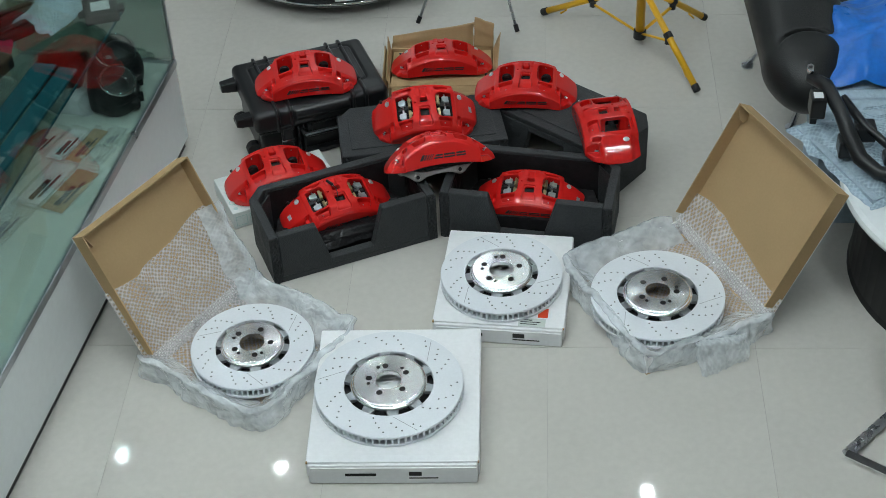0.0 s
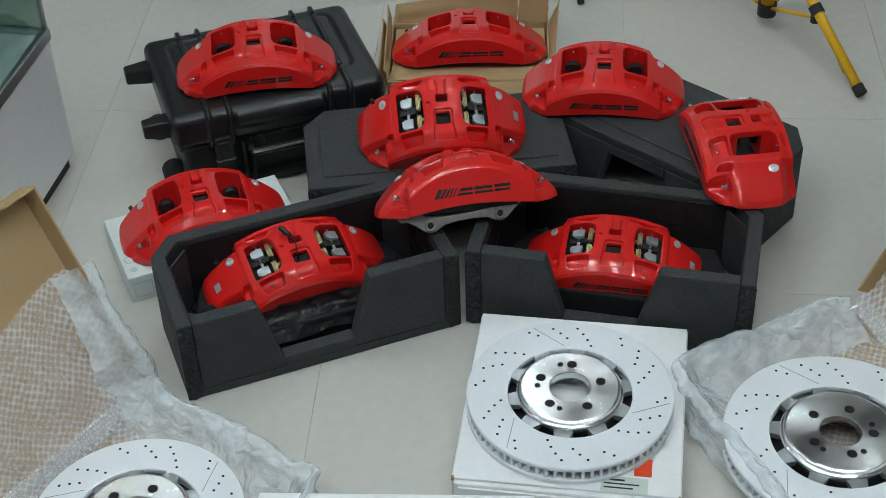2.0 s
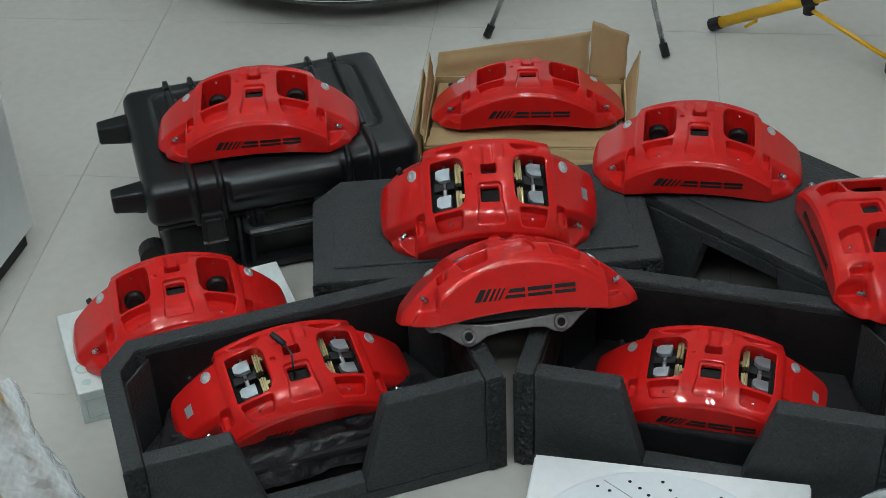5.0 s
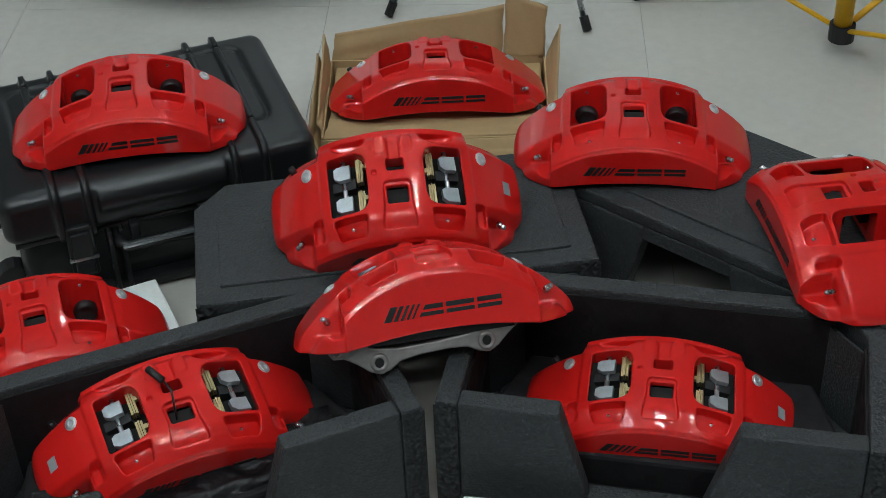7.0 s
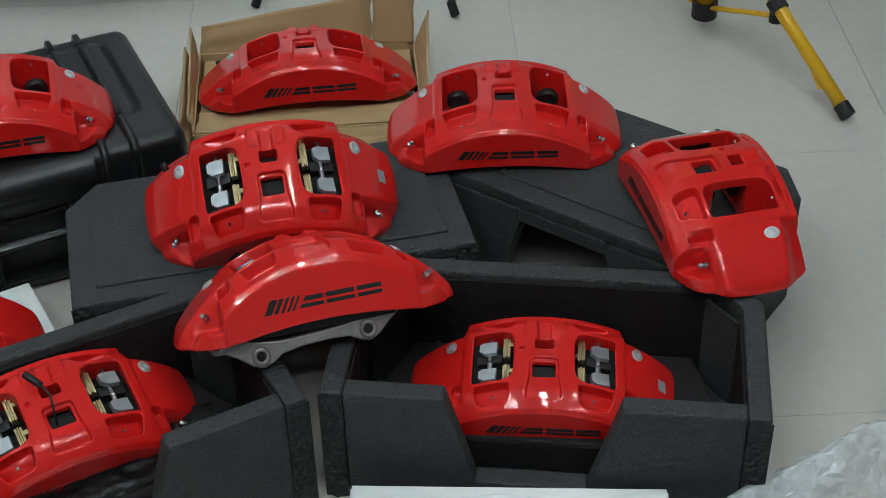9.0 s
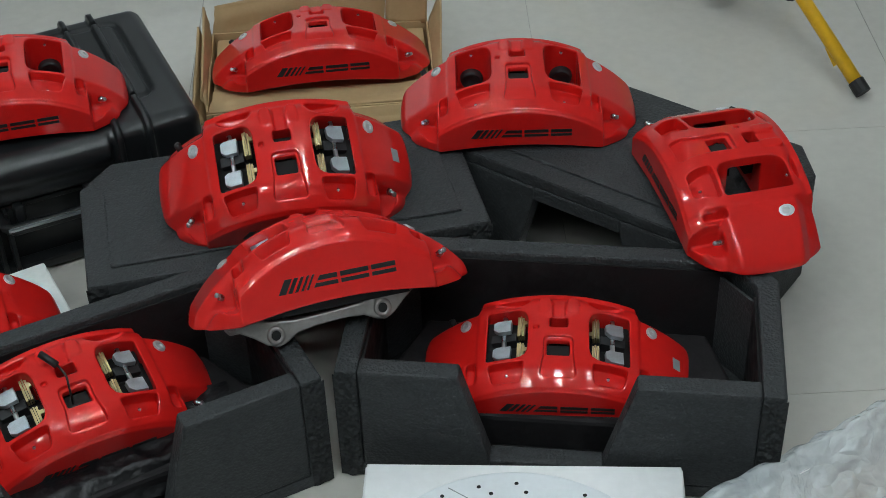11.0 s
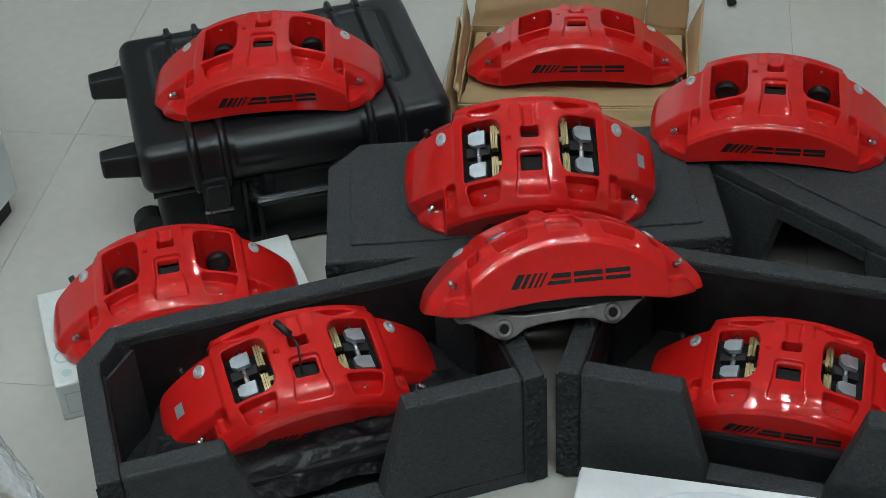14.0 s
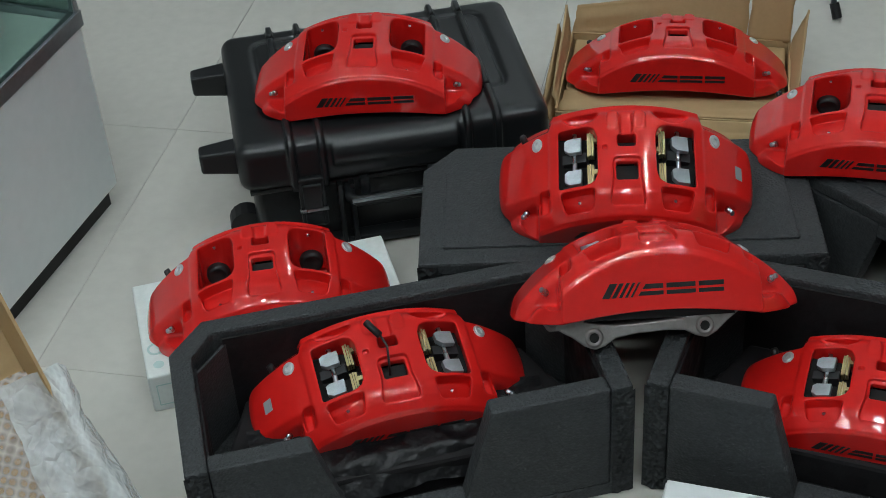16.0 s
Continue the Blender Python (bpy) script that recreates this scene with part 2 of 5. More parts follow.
def part(name, bm, material, parent, label="", smooth=False, m=None, bevel=0.0):
    me = bm if isinstance(bm, bpy.types.Mesh) else mesh_of(bm, name, material, smooth)
    ob = new(name, me)
    ob.parent = parent
    if m is not None:
        ob.matrix_local = m
    if bevel:
        mod = ob.modifiers.new("bevel", "BEVEL")
        mod.width, mod.segments, mod.limit_method, mod.angle_limit = bevel, 2, "ANGLE", radians(35)
    if label:
        ob["label"] = label
    return ob


def box(bm, x0, x1, y0, y1, z0, z1):
    v = [bm.verts.new(p) for p in ((x0, y0, z0), (x1, y0, z0), (x1, y1, z0), (x0, y1, z0), (x0, y0, z1), (x1, y0, z1), (x1, y1, z1), (x0, y1, z1))]
    for f in ((3, 2, 1, 0), (4, 5, 6, 7), (0, 1, 5, 4), (1, 2, 6, 5), (2, 3, 7, 6), (3, 0, 4, 7)):
        bm.faces.new([v[i] for i in f])
    return v


def boxes(*rows):
    bm = bmesh.new()
    for r in rows:
        box(bm, *r)
    return bm


def prism(bm, poly, z0, z1, m=None):
    """A prism over a plan polygon, counter-clockwise."""
    lo = [bm.verts.new((x, y, z0)) for x, y in poly]
    hi = [bm.verts.new((x, y, z1)) for x, y in poly]
    bm.faces.new(lo[::-1])
    bm.faces.new(hi)
    n = len(poly)
    for i in range(n):
        bm.faces.new((lo[i], lo[(i + 1) % n], hi[(i + 1) % n], hi[i]))
    if m is not None:
        bmesh.ops.transform(bm, matrix=m, verts=lo + hi)
    return lo + hi


def lathe(profile, n=48, a0=0.0, a1=2 * math.pi, close=False):
    """A surface of revolution round z of (r, z) pairs."""
    bm = bmesh.new()
    full = abs(a1 - a0 - 2 * math.pi) < 1e-6
    rings = []
    steps = n if full else n + 1
    for i in range(steps):
        a = a0 + (a1 - a0) * i / n
        rings.append([bm.verts.new((r * math.cos(a), r * math.sin(a), z)) for r, z in profile])
    k = len(profile)
    for i in range(n):
        p, q = rings[i], rings[(i + 1) % steps]
        for j in range(k if close else k - 1):
            bm.faces.new((p[j], q[j], q[(j + 1) % k], p[(j + 1) % k]))
    return bm


def tube(points, radius, n=10, bm=None, caps=True, flat=1.0):
    """A round bar along a polyline; radius may be one number or one a point."""
    bm = bm or bmesh.new()
    pts = [Vector(p) for p in points]
    rings = []
    up = Vector((0.13, 0.29, 0.95))
    for i, p in enumerate(pts):
        d = (pts[min(i + 1, len(pts) - 1)] - pts[max(i - 1, 0)]).normalized()
        if abs(d.dot(up)) > 0.97:
            up = Vector((0.9, 0.2, 0.1))
        s = d.cross(up).normalized()
        u = s.cross(d).normalized()
        r = radius[i] if isinstance(radius, (list, tuple)) else radius
        rings.append([bm.verts.new(p + s * (r * math.cos(2 * math.pi * j / n)) + u * (flat * r * math.sin(2 * math.pi * j / n))) for j in range(n)])
    for a, b in zip(rings, rings[1:]):
        for j in range(n):
            bm.faces.new((a[j], a[(j + 1) % n], b[(j + 1) % n], b[j]))
    if caps:
        bm.faces.new(rings[0][::-1])
        bm.faces.new(rings[-1])
    return bm


def disc_bm(r, z0, z1, n=24, at=(0, 0), bm=None):
    bm = bm or bmesh.new()
    prism(bm, [(at[0] + r * math.cos(2 * math.pi * i / n), at[1] + r * math.sin(2 * math.pi * i / n)) for i in range(n)], z0, z1)
    return bm


def surface_net(field, lo, step):
    """A quad mesh of the zero surface of a sampled distance field (negative inside)."""
    s = field < 0
    nx, ny, nz = field.shape
    acc = np.zeros((nx - 1, ny - 1, nz - 1, 3))
    cnt = np.zeros((nx - 1, ny - 1, nz - 1))
    corner = [(i, j, k) for i in (0, 1) for j in (0, 1) for k in (0, 1)]
    sl = lambda c: field[c[0]:nx - 1 + c[0], c[1]:ny - 1 + c[1], c[2]:nz - 1 + c[2]]
    for a in corner:
        for ax in range(3):
            if a[ax]:
                continue
            b = list(a)
            b[ax] = 1
            fa, fb = sl(a), sl(tuple(b))
            hit = (fa < 0) != (fb < 0)
            t = np.where(hit, fa / np.where(hit, fa - fb, 1), 0)
            for q in range(3):
                acc[..., q] += np.where(hit, a[q] + (t if q == ax else 0), 0)
            cnt += hit
    used = cnt > 0
    index = -np.ones(cnt.shape, int)
    index[used] = np.arange(used.sum())
    cell = np.argwhere(used)
    verts = (cell + acc[used] / cnt[used][:, None]) * step + np.array(lo)
    quads = []
    for ax in range(3):
        o = [q for q in range(3) if q != ax]
        a = np.take(s, range(0, s.shape[ax] - 1), ax)
        b = np.take(s, range(1, s.shape[ax]), ax)
        for flip, where in ((False, a & ~b), (True, ~a & b)):
            e = np.argwhere(where)
            e = e[(e[:, o[0]] > 0) & (e[:, o[1]] > 0) & (e[:, o[0]] < field.shape[o[0]] - 1) & (e[:, o[1]] < field.shape[o[1]] - 1)]
            def idx(d0, d1):
                c = e.copy()
                c[:, o[0]] -= d0
                c[:, o[1]] -= d1
                return index[c[:, 0], c[:, 1], c[:, 2]]
            q = np.stack([idx(1, 1), idx(0, 1), idx(0, 0), idx(1, 0)], 1)
            if ax == 1:
                q = q[:, ::-1]
            quads.append(q[:, ::-1] if flip else q)
    q = np.concatenate(quads)
    q = q[(q >= 0).all(1)]
    return verts, q


def net_mesh(name, verts, quads, material, field=None, lo=None, step=None):
    """The mesh of a field's surface; with the field given, its gradient sets the normals."""
    me = bpy.data.meshes.new(name)
    me.from_pydata([tuple(v) for v in verts], [], [tuple(int(i) for i in f) for f in quads])
    me.materials.append(material)
    me.shade_smooth()
    if field is not None:
        p = (np.array(verts) - np.array(lo)) / step
        i = np.clip(np.floor(p).astype(int), 0, np.array(field.shape) - 2)
        f = p - i
        nrm = np.zeros_like(p)
        for q, g in enumerate(np.gradient(field)):
            for a in (0, 1):
                for b in (0, 1):
                    for c in (0, 1):
                        w = (f[:, 0] if a else 1 - f[:, 0]) * (f[:, 1] if b else 1 - f[:, 1]) * (f[:, 2] if c else 1 - f[:, 2])
                        nrm[:, q] += w * g[i[:, 0] + a, i[:, 1] + b, i[:, 2] + c]
        nrm /= np.linalg.norm(nrm, axis=1)[:, None] + 1e-9
        me.normals_split_custom_set_from_vertices([tuple(v) for v in nrm])
    return me


def smin(a, b, k):
    h = np.clip(0.5 + 0.5 * (b - a) / k, 0, 1)
    return b + (a - b) * h - k * h * (1 - h)


def smax(a, b, k):
    return -smin(-a, -b, k)


def rbox(x, y, z, cx, cy, cz, hx, hy, hz, r=0.004):
    """Distance to a rounded box."""
    qx, qy, qz = abs(x - cx) - hx + r, abs(y - cy) - hy + r, abs(z - cz) - hz + r
    out = np.sqrt(np.maximum(qx, 0) ** 2 + np.maximum(qy, 0) ** 2 + np.maximum(qz, 0) ** 2)
    return out + np.minimum(np.maximum(qx, np.maximum(qy, qz)), 0) - r


def ell(x, y, z, cx, cy, cz, rx, ry, rz):
    k = np.sqrt(((x - cx) / rx) ** 2 + ((y - cy) / ry) ** 2 + ((z - cz) / rz) ** 2)
    return (k - 1) * min(rx, ry, rz)


def grid_sheet(bm, fn, nu, nv):
    """A sheet of quads over u, v in 0..1 with its UV in metres along the edges."""
    uv = bm.loops.layers.uv.verify()
    g = [[bm.verts.new(fn(i / nu, j / nv)) for j in range(nv + 1)] for i in range(nu + 1)]
    du = (g[nu][0].co - g[0][0].co).length
    dv = (g[0][nv].co - g[0][0].co).length
    for i in range(nu):
        for j in range(nv):
            f = bm.faces.new((g[i][j], g[i + 1][j], g[i + 1][j + 1], g[i][j + 1]))
            for l, (a, b) in zip(f.loops, ((i, j), (i + 1, j), (i + 1, j + 1), (i, j + 1))):
                l[uv].uv = (a / nu * du, b / nv * dv)
    return bm


def wrinkle(p, amp, scale):
    v = Vector(p) * scale
    return Vector((noise.noise(v), noise.noise(v + Vector((31, 7, 3))), noise.noise(v + Vector((5, 57, 11))))) * amp


# ---- the room ----
FLOOR_X0, FLOOR_X1, FLOOR_Y0, FLOOR_Y1 = -5.2, 4.55, -5.2, 5.85
TILE_PITCH = 0.65
area(0.181, 0.008, 9.3)
floor = tagged(new("floor", mesh_of(boxes((FLOOR_X0, FLOOR_X1, FLOOR_Y0, FLOOR_Y1, -0.12, -0.002)), "floor", GROUT)),
               "beige polished porcelain tile floor with thin joints", "floor", kind="structure")
floor.matrix_world = PLACE
ceiling = tagged(new("ceiling", mesh_of(boxes((FLOOR_X0, FLOOR_X1, FLOOR_Y0, FLOOR_Y1, CEIL, CEIL + 0.1)), "ceiling", CEILING)),
                 "unseen plain grey ceiling with round downlights", "ceiling", kind="structure")
ceiling.matrix_world = PLACE
# The walls stay out of view; they close the room and bounce light.
for wname, r in (("wall_north", (FLOOR_X0, FLOOR_X1, FLOOR_Y1, FLOOR_Y1 + 0.15, -0.12, CEIL)), ("wall_south", (FLOOR_X0, FLOOR_X1, FLOOR_Y0 - 0.15, FLOOR_Y0, -0.12, CEIL)),
                 ("wall_east", (FLOOR_X1, FLOOR_X1 + 0.15, FLOOR_Y0, FLOOR_Y1, -0.12, CEIL)), ("wall_west", (FLOOR_X0 - 0.15, FLOOR_X0, FLOOR_Y0, FLOOR_Y1, -0.12, CEIL))):
    tagged(new(wname, mesh_of(boxes(r), wname, DIMWALL)), "unseen plain wall closing the showroom", "wall", kind="structure").matrix_world = PLACE

LAMP = lamp_mat(LAMP_POWER)
area(0.378, 2.615, 4.9)
light0 = thing("ceiling_light", pose(-3.2, 0, CEIL), "round white recessed LED downlight", "ceiling light", "downlights in the ceiling")
part("diffuser", disc_bm(0.029, -0.006, -0.002, 28), LAMP, light0, "glowing white diffuser")
part("trim_ring", lathe([(0.030, -0.001), (0.030, -0.010), (0.058, -0.008), (0.064, -0.001)], 28), WHITE_WALL, light0)
for lx in (-4.3, -3.2, -2.2, -1.1, 0.0, 1.1, 2.2):
    for ly in (-4.75, -3.15, -1.55, 0.0, 1.45, 2.75):
        if (lx, ly) not in ((-3.2, 0.0), (-4.3, 1.45), (-4.3, 2.75), (-2.2, 1.45), (0.0, 1.45), (1.1, 0.0), (1.1, 1.45), (1.1, 2.75), (0.0, 2.75), (-3.2, 2.75), (-3.2, 1.45)) and not (lx > 1.0 and ly < -0.7):
            copy_thing(light0, PLACE @ pose(lx, ly, CEIL))
area(0.15, 0.02, 6.5)
panel0 = thing("strip_light", pose(-1.4, -0.55, CEIL), "short slim white LED strip light on the ceiling", "ceiling light", "strip lights in the ceiling")
part("diffuser", boxes((-0.16, 0.16, -0.03, 0.03, -0.012, -0.004)), lamp_mat(105.0), panel0, "glowing white diffuser")
part("frame", boxes((-0.175, 0.175, -0.042, -0.031, -0.016, -0.001), (-0.175, 0.175, 0.031, 0.042, -0.016, -0.001), (-0.175, -0.161, -0.03, 0.03, -0.016, -0.001), (0.161, 0.175, -0.03, 0.03, -0.016, -0.001)), WHITE_WALL, panel0)
for lx in (-1.4, -0.1, 1.2):
    for ly in (-0.55, -1.0, -1.45, -1.9):
        if (lx, ly) != (-1.4, -0.55):
            copy_thing(panel0, PLACE @ pose(lx, ly, CEIL))

area(0, 0, 0)


# ---- brake calipers ----
def caliper_field(dy):
    """The cast body: a D-shaped arch with pad windows, pockets, ribs and lower end lobes; dy shifts the windows."""
    step = 0.0016
    lo = (-0.2064, -0.0848, -0.0080)
    n = (259, 107, 78)
    ax = [lo[i] + step * np.arange(n[i]) for i in range(3)]
    x, y, z = np.meshgrid(*ax, indexing="ij")
    X, Y = abs(x), abs(y)
    R0, zc = 0.232, -0.125
    r = np.sqrt(x ** 2 + (z - zc) ** 2)
    rl = np.sqrt((X - 0.010) ** 2 + (z - zc + 0.001) ** 2)
    # end lobes: a raised smooth panel between two lower shoulders, rounded at the tip
    off = abs(y - 0.008)
    shoulder = smax(rl - (R0 - 0.0230), ((rl - (R0 - 0.0230)) + (Y - 0.060) * 0.9) / 1.35, 0.006)
    panel = rl - (R0 - 0.0055)
    panel = smax(panel, (rl - (R0 - 0.0055)) * 0.55 + (off - (0.0420 - 0.08 * (X - 0.115))) * 0.84, 0.0030)
    lobe = smin(shoulder, panel, 0.0035)
    tip = X - (0.1945 - 0.020 * (off / 0.0755) ** 2 - 0.026 * (off / 0.0755) ** 5)
    lobe = smax(lobe, tip, 0.009)
    # centre block: higher, with a bold chamfer towards both faces
    cen = smax(r - R0, X - 0.1140, 0.0030)
    cen = smax(cen, ((r - R0) + (-y - 0.0500) * 0.85) / 1.31, 0.0060)
    cen = smax(cen, ((r - R0) + (y - 0.0560) * 0.80) / 1.28, 0.0055)
    front = smax(((r - R0) + (-y - 0.0500) * 0.85) / 1.31, X - 0.1310, 0.0025)
    front = smax(smax(front, y + 0.0420, 0.002), r - (R0 - 0.0080), 0.002)
    d = smin(smin(lobe, cen, 0.0035), front, 0.0025)
    d = smax(d, Y - 0.0745, 0.0025)
    # lettered face plate, a small step proud of the chamfer
    plate = smax(smax(abs(y + 0.0700) - 0.0068, r - (R0 - 0.0235), 0.0036), X - 0.1315, 0.0018)
    d = smin(d, smax(plate, 0.002 - z, 0.002), 0.0020)
    d = smax(d, 0.012 - np.clip((X / 0.13) ** 2, 0, 1) * 0.012 - z, 0.0025)
    for sx in (-1, 1):
        # hollow beside the front block, over the lower flange
        hol = rbox(x, y, z, sx * 0.1590, -0.0830, 0.0660, 0.0275, 0.0440, 0.0480, 0.005)
        hol = smax(hol, (X - 0.1315) * 0.75 + (-y - 0.0840) * 0.66, 0.003)
        d = smax(d, -hol, 0.0025)
        # pocket in front of the window: a rounded trapezoid of even depth
        px = X - 0.0720 - 0.10 * (y + 0.05)
        pk = smax(abs(px) - 0.0235 - 0.25 * (y + 0.050), abs(y + 0.0460 - 0.8 * dy) - 0.0150 - 0.3 * dy, 0.006)
        pk = smax(smax(pk, -(cen + 0.0180), 0.0016), x * -sx, 0.001)
        d = smax(d, -pk, 0.0014)
        # upright groove and pad at the ends of the front block
        pk = smax(rbox(x, y, z, sx * 0.1210, -0.0440, 0.0900, 0.0065, 0.0140, 0.0400, 0.004), 0.046 - z, 0.002)
        d = smax(d, -pk, 0.0020)
        # scoop behind the window
        sc = smax(ell(x, y, z, sx * 0.0700, 0.0730 + 0.6 * dy, 0.1080, 0.0320, 0.0160 - 0.4 * dy, 0.0420), 0.074 - z + 0.25 * (y - 0.055), 0.002)
        d = smax(d, -sc, 0.0022)
        # scoop behind the raised panel, with the bolt's seat in it
        sc = ell(x, y, z, sx * 0.1300, 0.0700, 0.0760, 0.0200, 0.0150, 0.0240)
        d = smax(d, -sc, 0.003)
        # low bosses beside the rear centre slot
        boss = smax(rbox(x, y, z, sx * 0.0200, 0.0500, 0.0900, 0.0085, 0.0130, 0.0400, 0.006), r - (R0 + 0.0012), 0.0025)
        d = smin(d, boss, 0.002)
    # rim along the rear edge
    rim = smax(smax(abs(y - 0.0700) - 0.0042, r - (R0 - 0.0085), 0.0022), X - 0.110, 0.0025)
    d = smin(d, smax(rim, 0.03 - z, 0.002), 0.0025)
    # U-shaped centre recess of even depth, widening down the chamfer, with its square hole, and the rear slot
    wide = 0.0205 + 0.16 * np.maximum(-y - 0.030, 0)
    flare = smax(smax(X - wide, abs(y + 0.0270 - 0.5 * dy) - 0.0350 - 0.5 * dy, 0.008), -(cen + 0.0065), 0.0014)
    d = smax(d, -flare, 0.0014)
    d = smax(d, -rbox(x, y, z, 0, -0.0085 + dy, 0.0700, 0.0160, 0.0120, 0.0580, 0.003), 0.0015)
    d = smax(d, -rbox(x, y, z, 0, 0.0300 + dy, 0.0800, 0.0130, 0.0080, 0.0520, 0.003), 0.0015)
    d = smax(d, -rbox(x, y, z, 0, 0.0560, 0.1190, 0.0090, 0.0260, 0.0160, 0.003), 0.0016)
    d = smax(d, -rbox(x, y, z, -0.0320, 0.0220 + dy, 0.1100, 0.0035, 0.0030, 0.0100, 0.001), 0.001)
    # disc slot and the two pad windows, rounder at their inner corners
    slot = smax(abs(y - 0.0120 - dy) - 0.0200, r - (R0 - 0.0170), 0.003)
    d = smax(d, -slot, 0.002)
    for sx in (-1, 1):
        win = rbox(x, y, z, sx * 0.0715, 0.0135 + dy, 0.0700, 0.0285, 0.0400, 0.0580, 0.004)
        inner = ((0.0430 + 0.016 - X) + (abs(y - 0.0135 - dy) - 0.040 + 0.016)) * 0.707 - 0.016
        d = smax(d, -smax(win, inner, 0.008), 0.0018)
    return d, lo, step


SHIFT = {False: 0.0, True: -0.009}
CAL_F = {k: caliper_field(v) for k, v in SHIFT.items()}
CALIPER_MESH = {k: net_mesh("caliper_body", *surface_net(*f), RED, *f) for k, f in CAL_F.items()}


def logo_bm():
    """Slanted bars and pairs of plain strips, printed on the front face."""
    bm = bmesh.new()
    def quad(pts):
        prism(bm, pts, -0.0006, 0.0)
    x = -0.079
    for w, g in ((0.0100, 0.0026), (0.0058, 0.0034), (0.0044, 0.0036), (0.0036, 0.0036), (0.0030, 0.0034)):
        quad([(x, 0), (x + w, 0), (x + w + 0.011, 0.0180), (x + 0.011, 0.0180)])
        x += w + g
    x += 0.002
    for w, s in ((0.035, 0.010), (0.038, 0.0), (0.033, 0.0)):
        quad([(x + s * 0.2, 0.0015), (x + w, 0.0015), (x + w, 0.0065), (x + s * 0.55, 0.0065)])
        quad([(x + s * 0.75, 0.0095), (x + w, 0.0095), (x + w, 0.0155), (x + s * 1.2, 0.0155)])
        x += w + 0.0040
    return bm


LOGO_MESH = mesh_of(logo_bm(), "printed_logo", PRINT)
bm = lathe([(0.0, 0.0006), (0.0042, 0.0006), (0.0048, 0.0032), (0.0078, 0.0032), (0.0088, 0.0022), (0.0108, 0.0018), (0.0112, -0.002)], 20)
bmesh.ops.recalc_face_normals(bm, faces=bm.faces)
BOLT_MESH = mesh_of(bm, "bolt", PALE_ZINC, False)
bm = lathe([(0.0, 0.0), (0.0050, 0.0), (0.0050, 0.006), (0.0036, 0.007), (0.0040, 0.014), (0.0026, 0.016), (0.0, 0.016)], 12)
NIPPLE_MESH = mesh_of(bm, "bleed_nipple", STEEL, True)
bm = lathe([(0.0, 0.0), (0.0050, 0.0), (0.0052, 0.011), (0.0040, 0.013), (0.0, 0.013)], 12)
CAP_MESH = mesh_of(bm, "bleed_cap", RUBBER, True)
PISTON_MESH = mesh_of(lathe([(0.0, 0.010), (0.012, 0.010), (0.014, 0.012), (0.019, 0.012), (0.021, 0.006), (0.021, 0.0)], 24), "piston", RUBBER, True)
bm = bmesh.new()
prism(bm, [(-0.015, -0.006), (-0.006, -0.013), (0.015, -0.013), (0.015, 0.013), (-0.009, 0.013), (-0.015, 0.009)], -0.004, 0.003)
PADCLIP_MESH = mesh_of(bm, "pad_clip", ZINC)
SPRING_MESH = mesh_of(boxes((-0.0050, -0.0020, -0.016, 0.016, -0.008, 0.003), (-0.0012, 0.0010, -0.016, 0.016, -0.008, 0.005), (0.0018, 0.0048, -0.016, 0.016, -0.008, 0.003), (0.0048, 0.010, 0.004, 0.010, -0.004, 0.002)), "brass_spring", BRASS)
PAD_MESH = mesh_of(boxes((-0.018, 0.018, -0.0065, 0.0065, -0.045, 0.0)), "brake_pad", RUBBER)
PIN_MESH = mesh_of(tube([(0, -0.0395, 0), (0, 0.0395, 0)], 0.0035, 10), "pad_pin", STEEL, True)
# Added filler: its near-black gives the pad windows their shaded depth.
WINDOW_FILL_MESH = mesh_of(boxes((-0.0280, 0.0280, -0.0395, 0.0395, 0.020, 0.062), (-0.045, 0.045, -0.0195, 0.0195, 0.022, 0.060)), "window_shade_fill", DARK)
RIVET_MESH = mesh_of(lathe([(0.0030, -0.004), (0.0030, 0.0005), (0.0020, 0.0016), (0.0, 0.0018)], 10), "face_rivet", STEEL, True)
LABEL_MESH = mesh_of(boxes((-0.007, 0.007, -0.009, 0.009, 0, 0.0006), (-0.004, 0.004, -0.006, 0.005, 0.0006, 0.0009)), "data_label", GREYPRINT)
# Block in the centre holes; its near-black carries the shade of their depth.
PLUG_MESH = mesh_of(boxes((-0.0157, 0.0157, -0.0117, 0.0117, -0.040, 0.0)), "dark_plug", DARK)


REAR = (1.02, 1.04, 1.03)


def top_z(px, py, kind):
    """Height of the cast body's upper surface at a place of its plan."""
    f, lo, step = CAL_F[kind]
    col = f[int(round((px - lo[0]) / step)), int(round((py - lo[1]) / step))]
    k = int(np.max(np.nonzero(col < 0)[0]))
    return lo[2] + step * (k + col[k] / (col[k] - col[k + 1]))


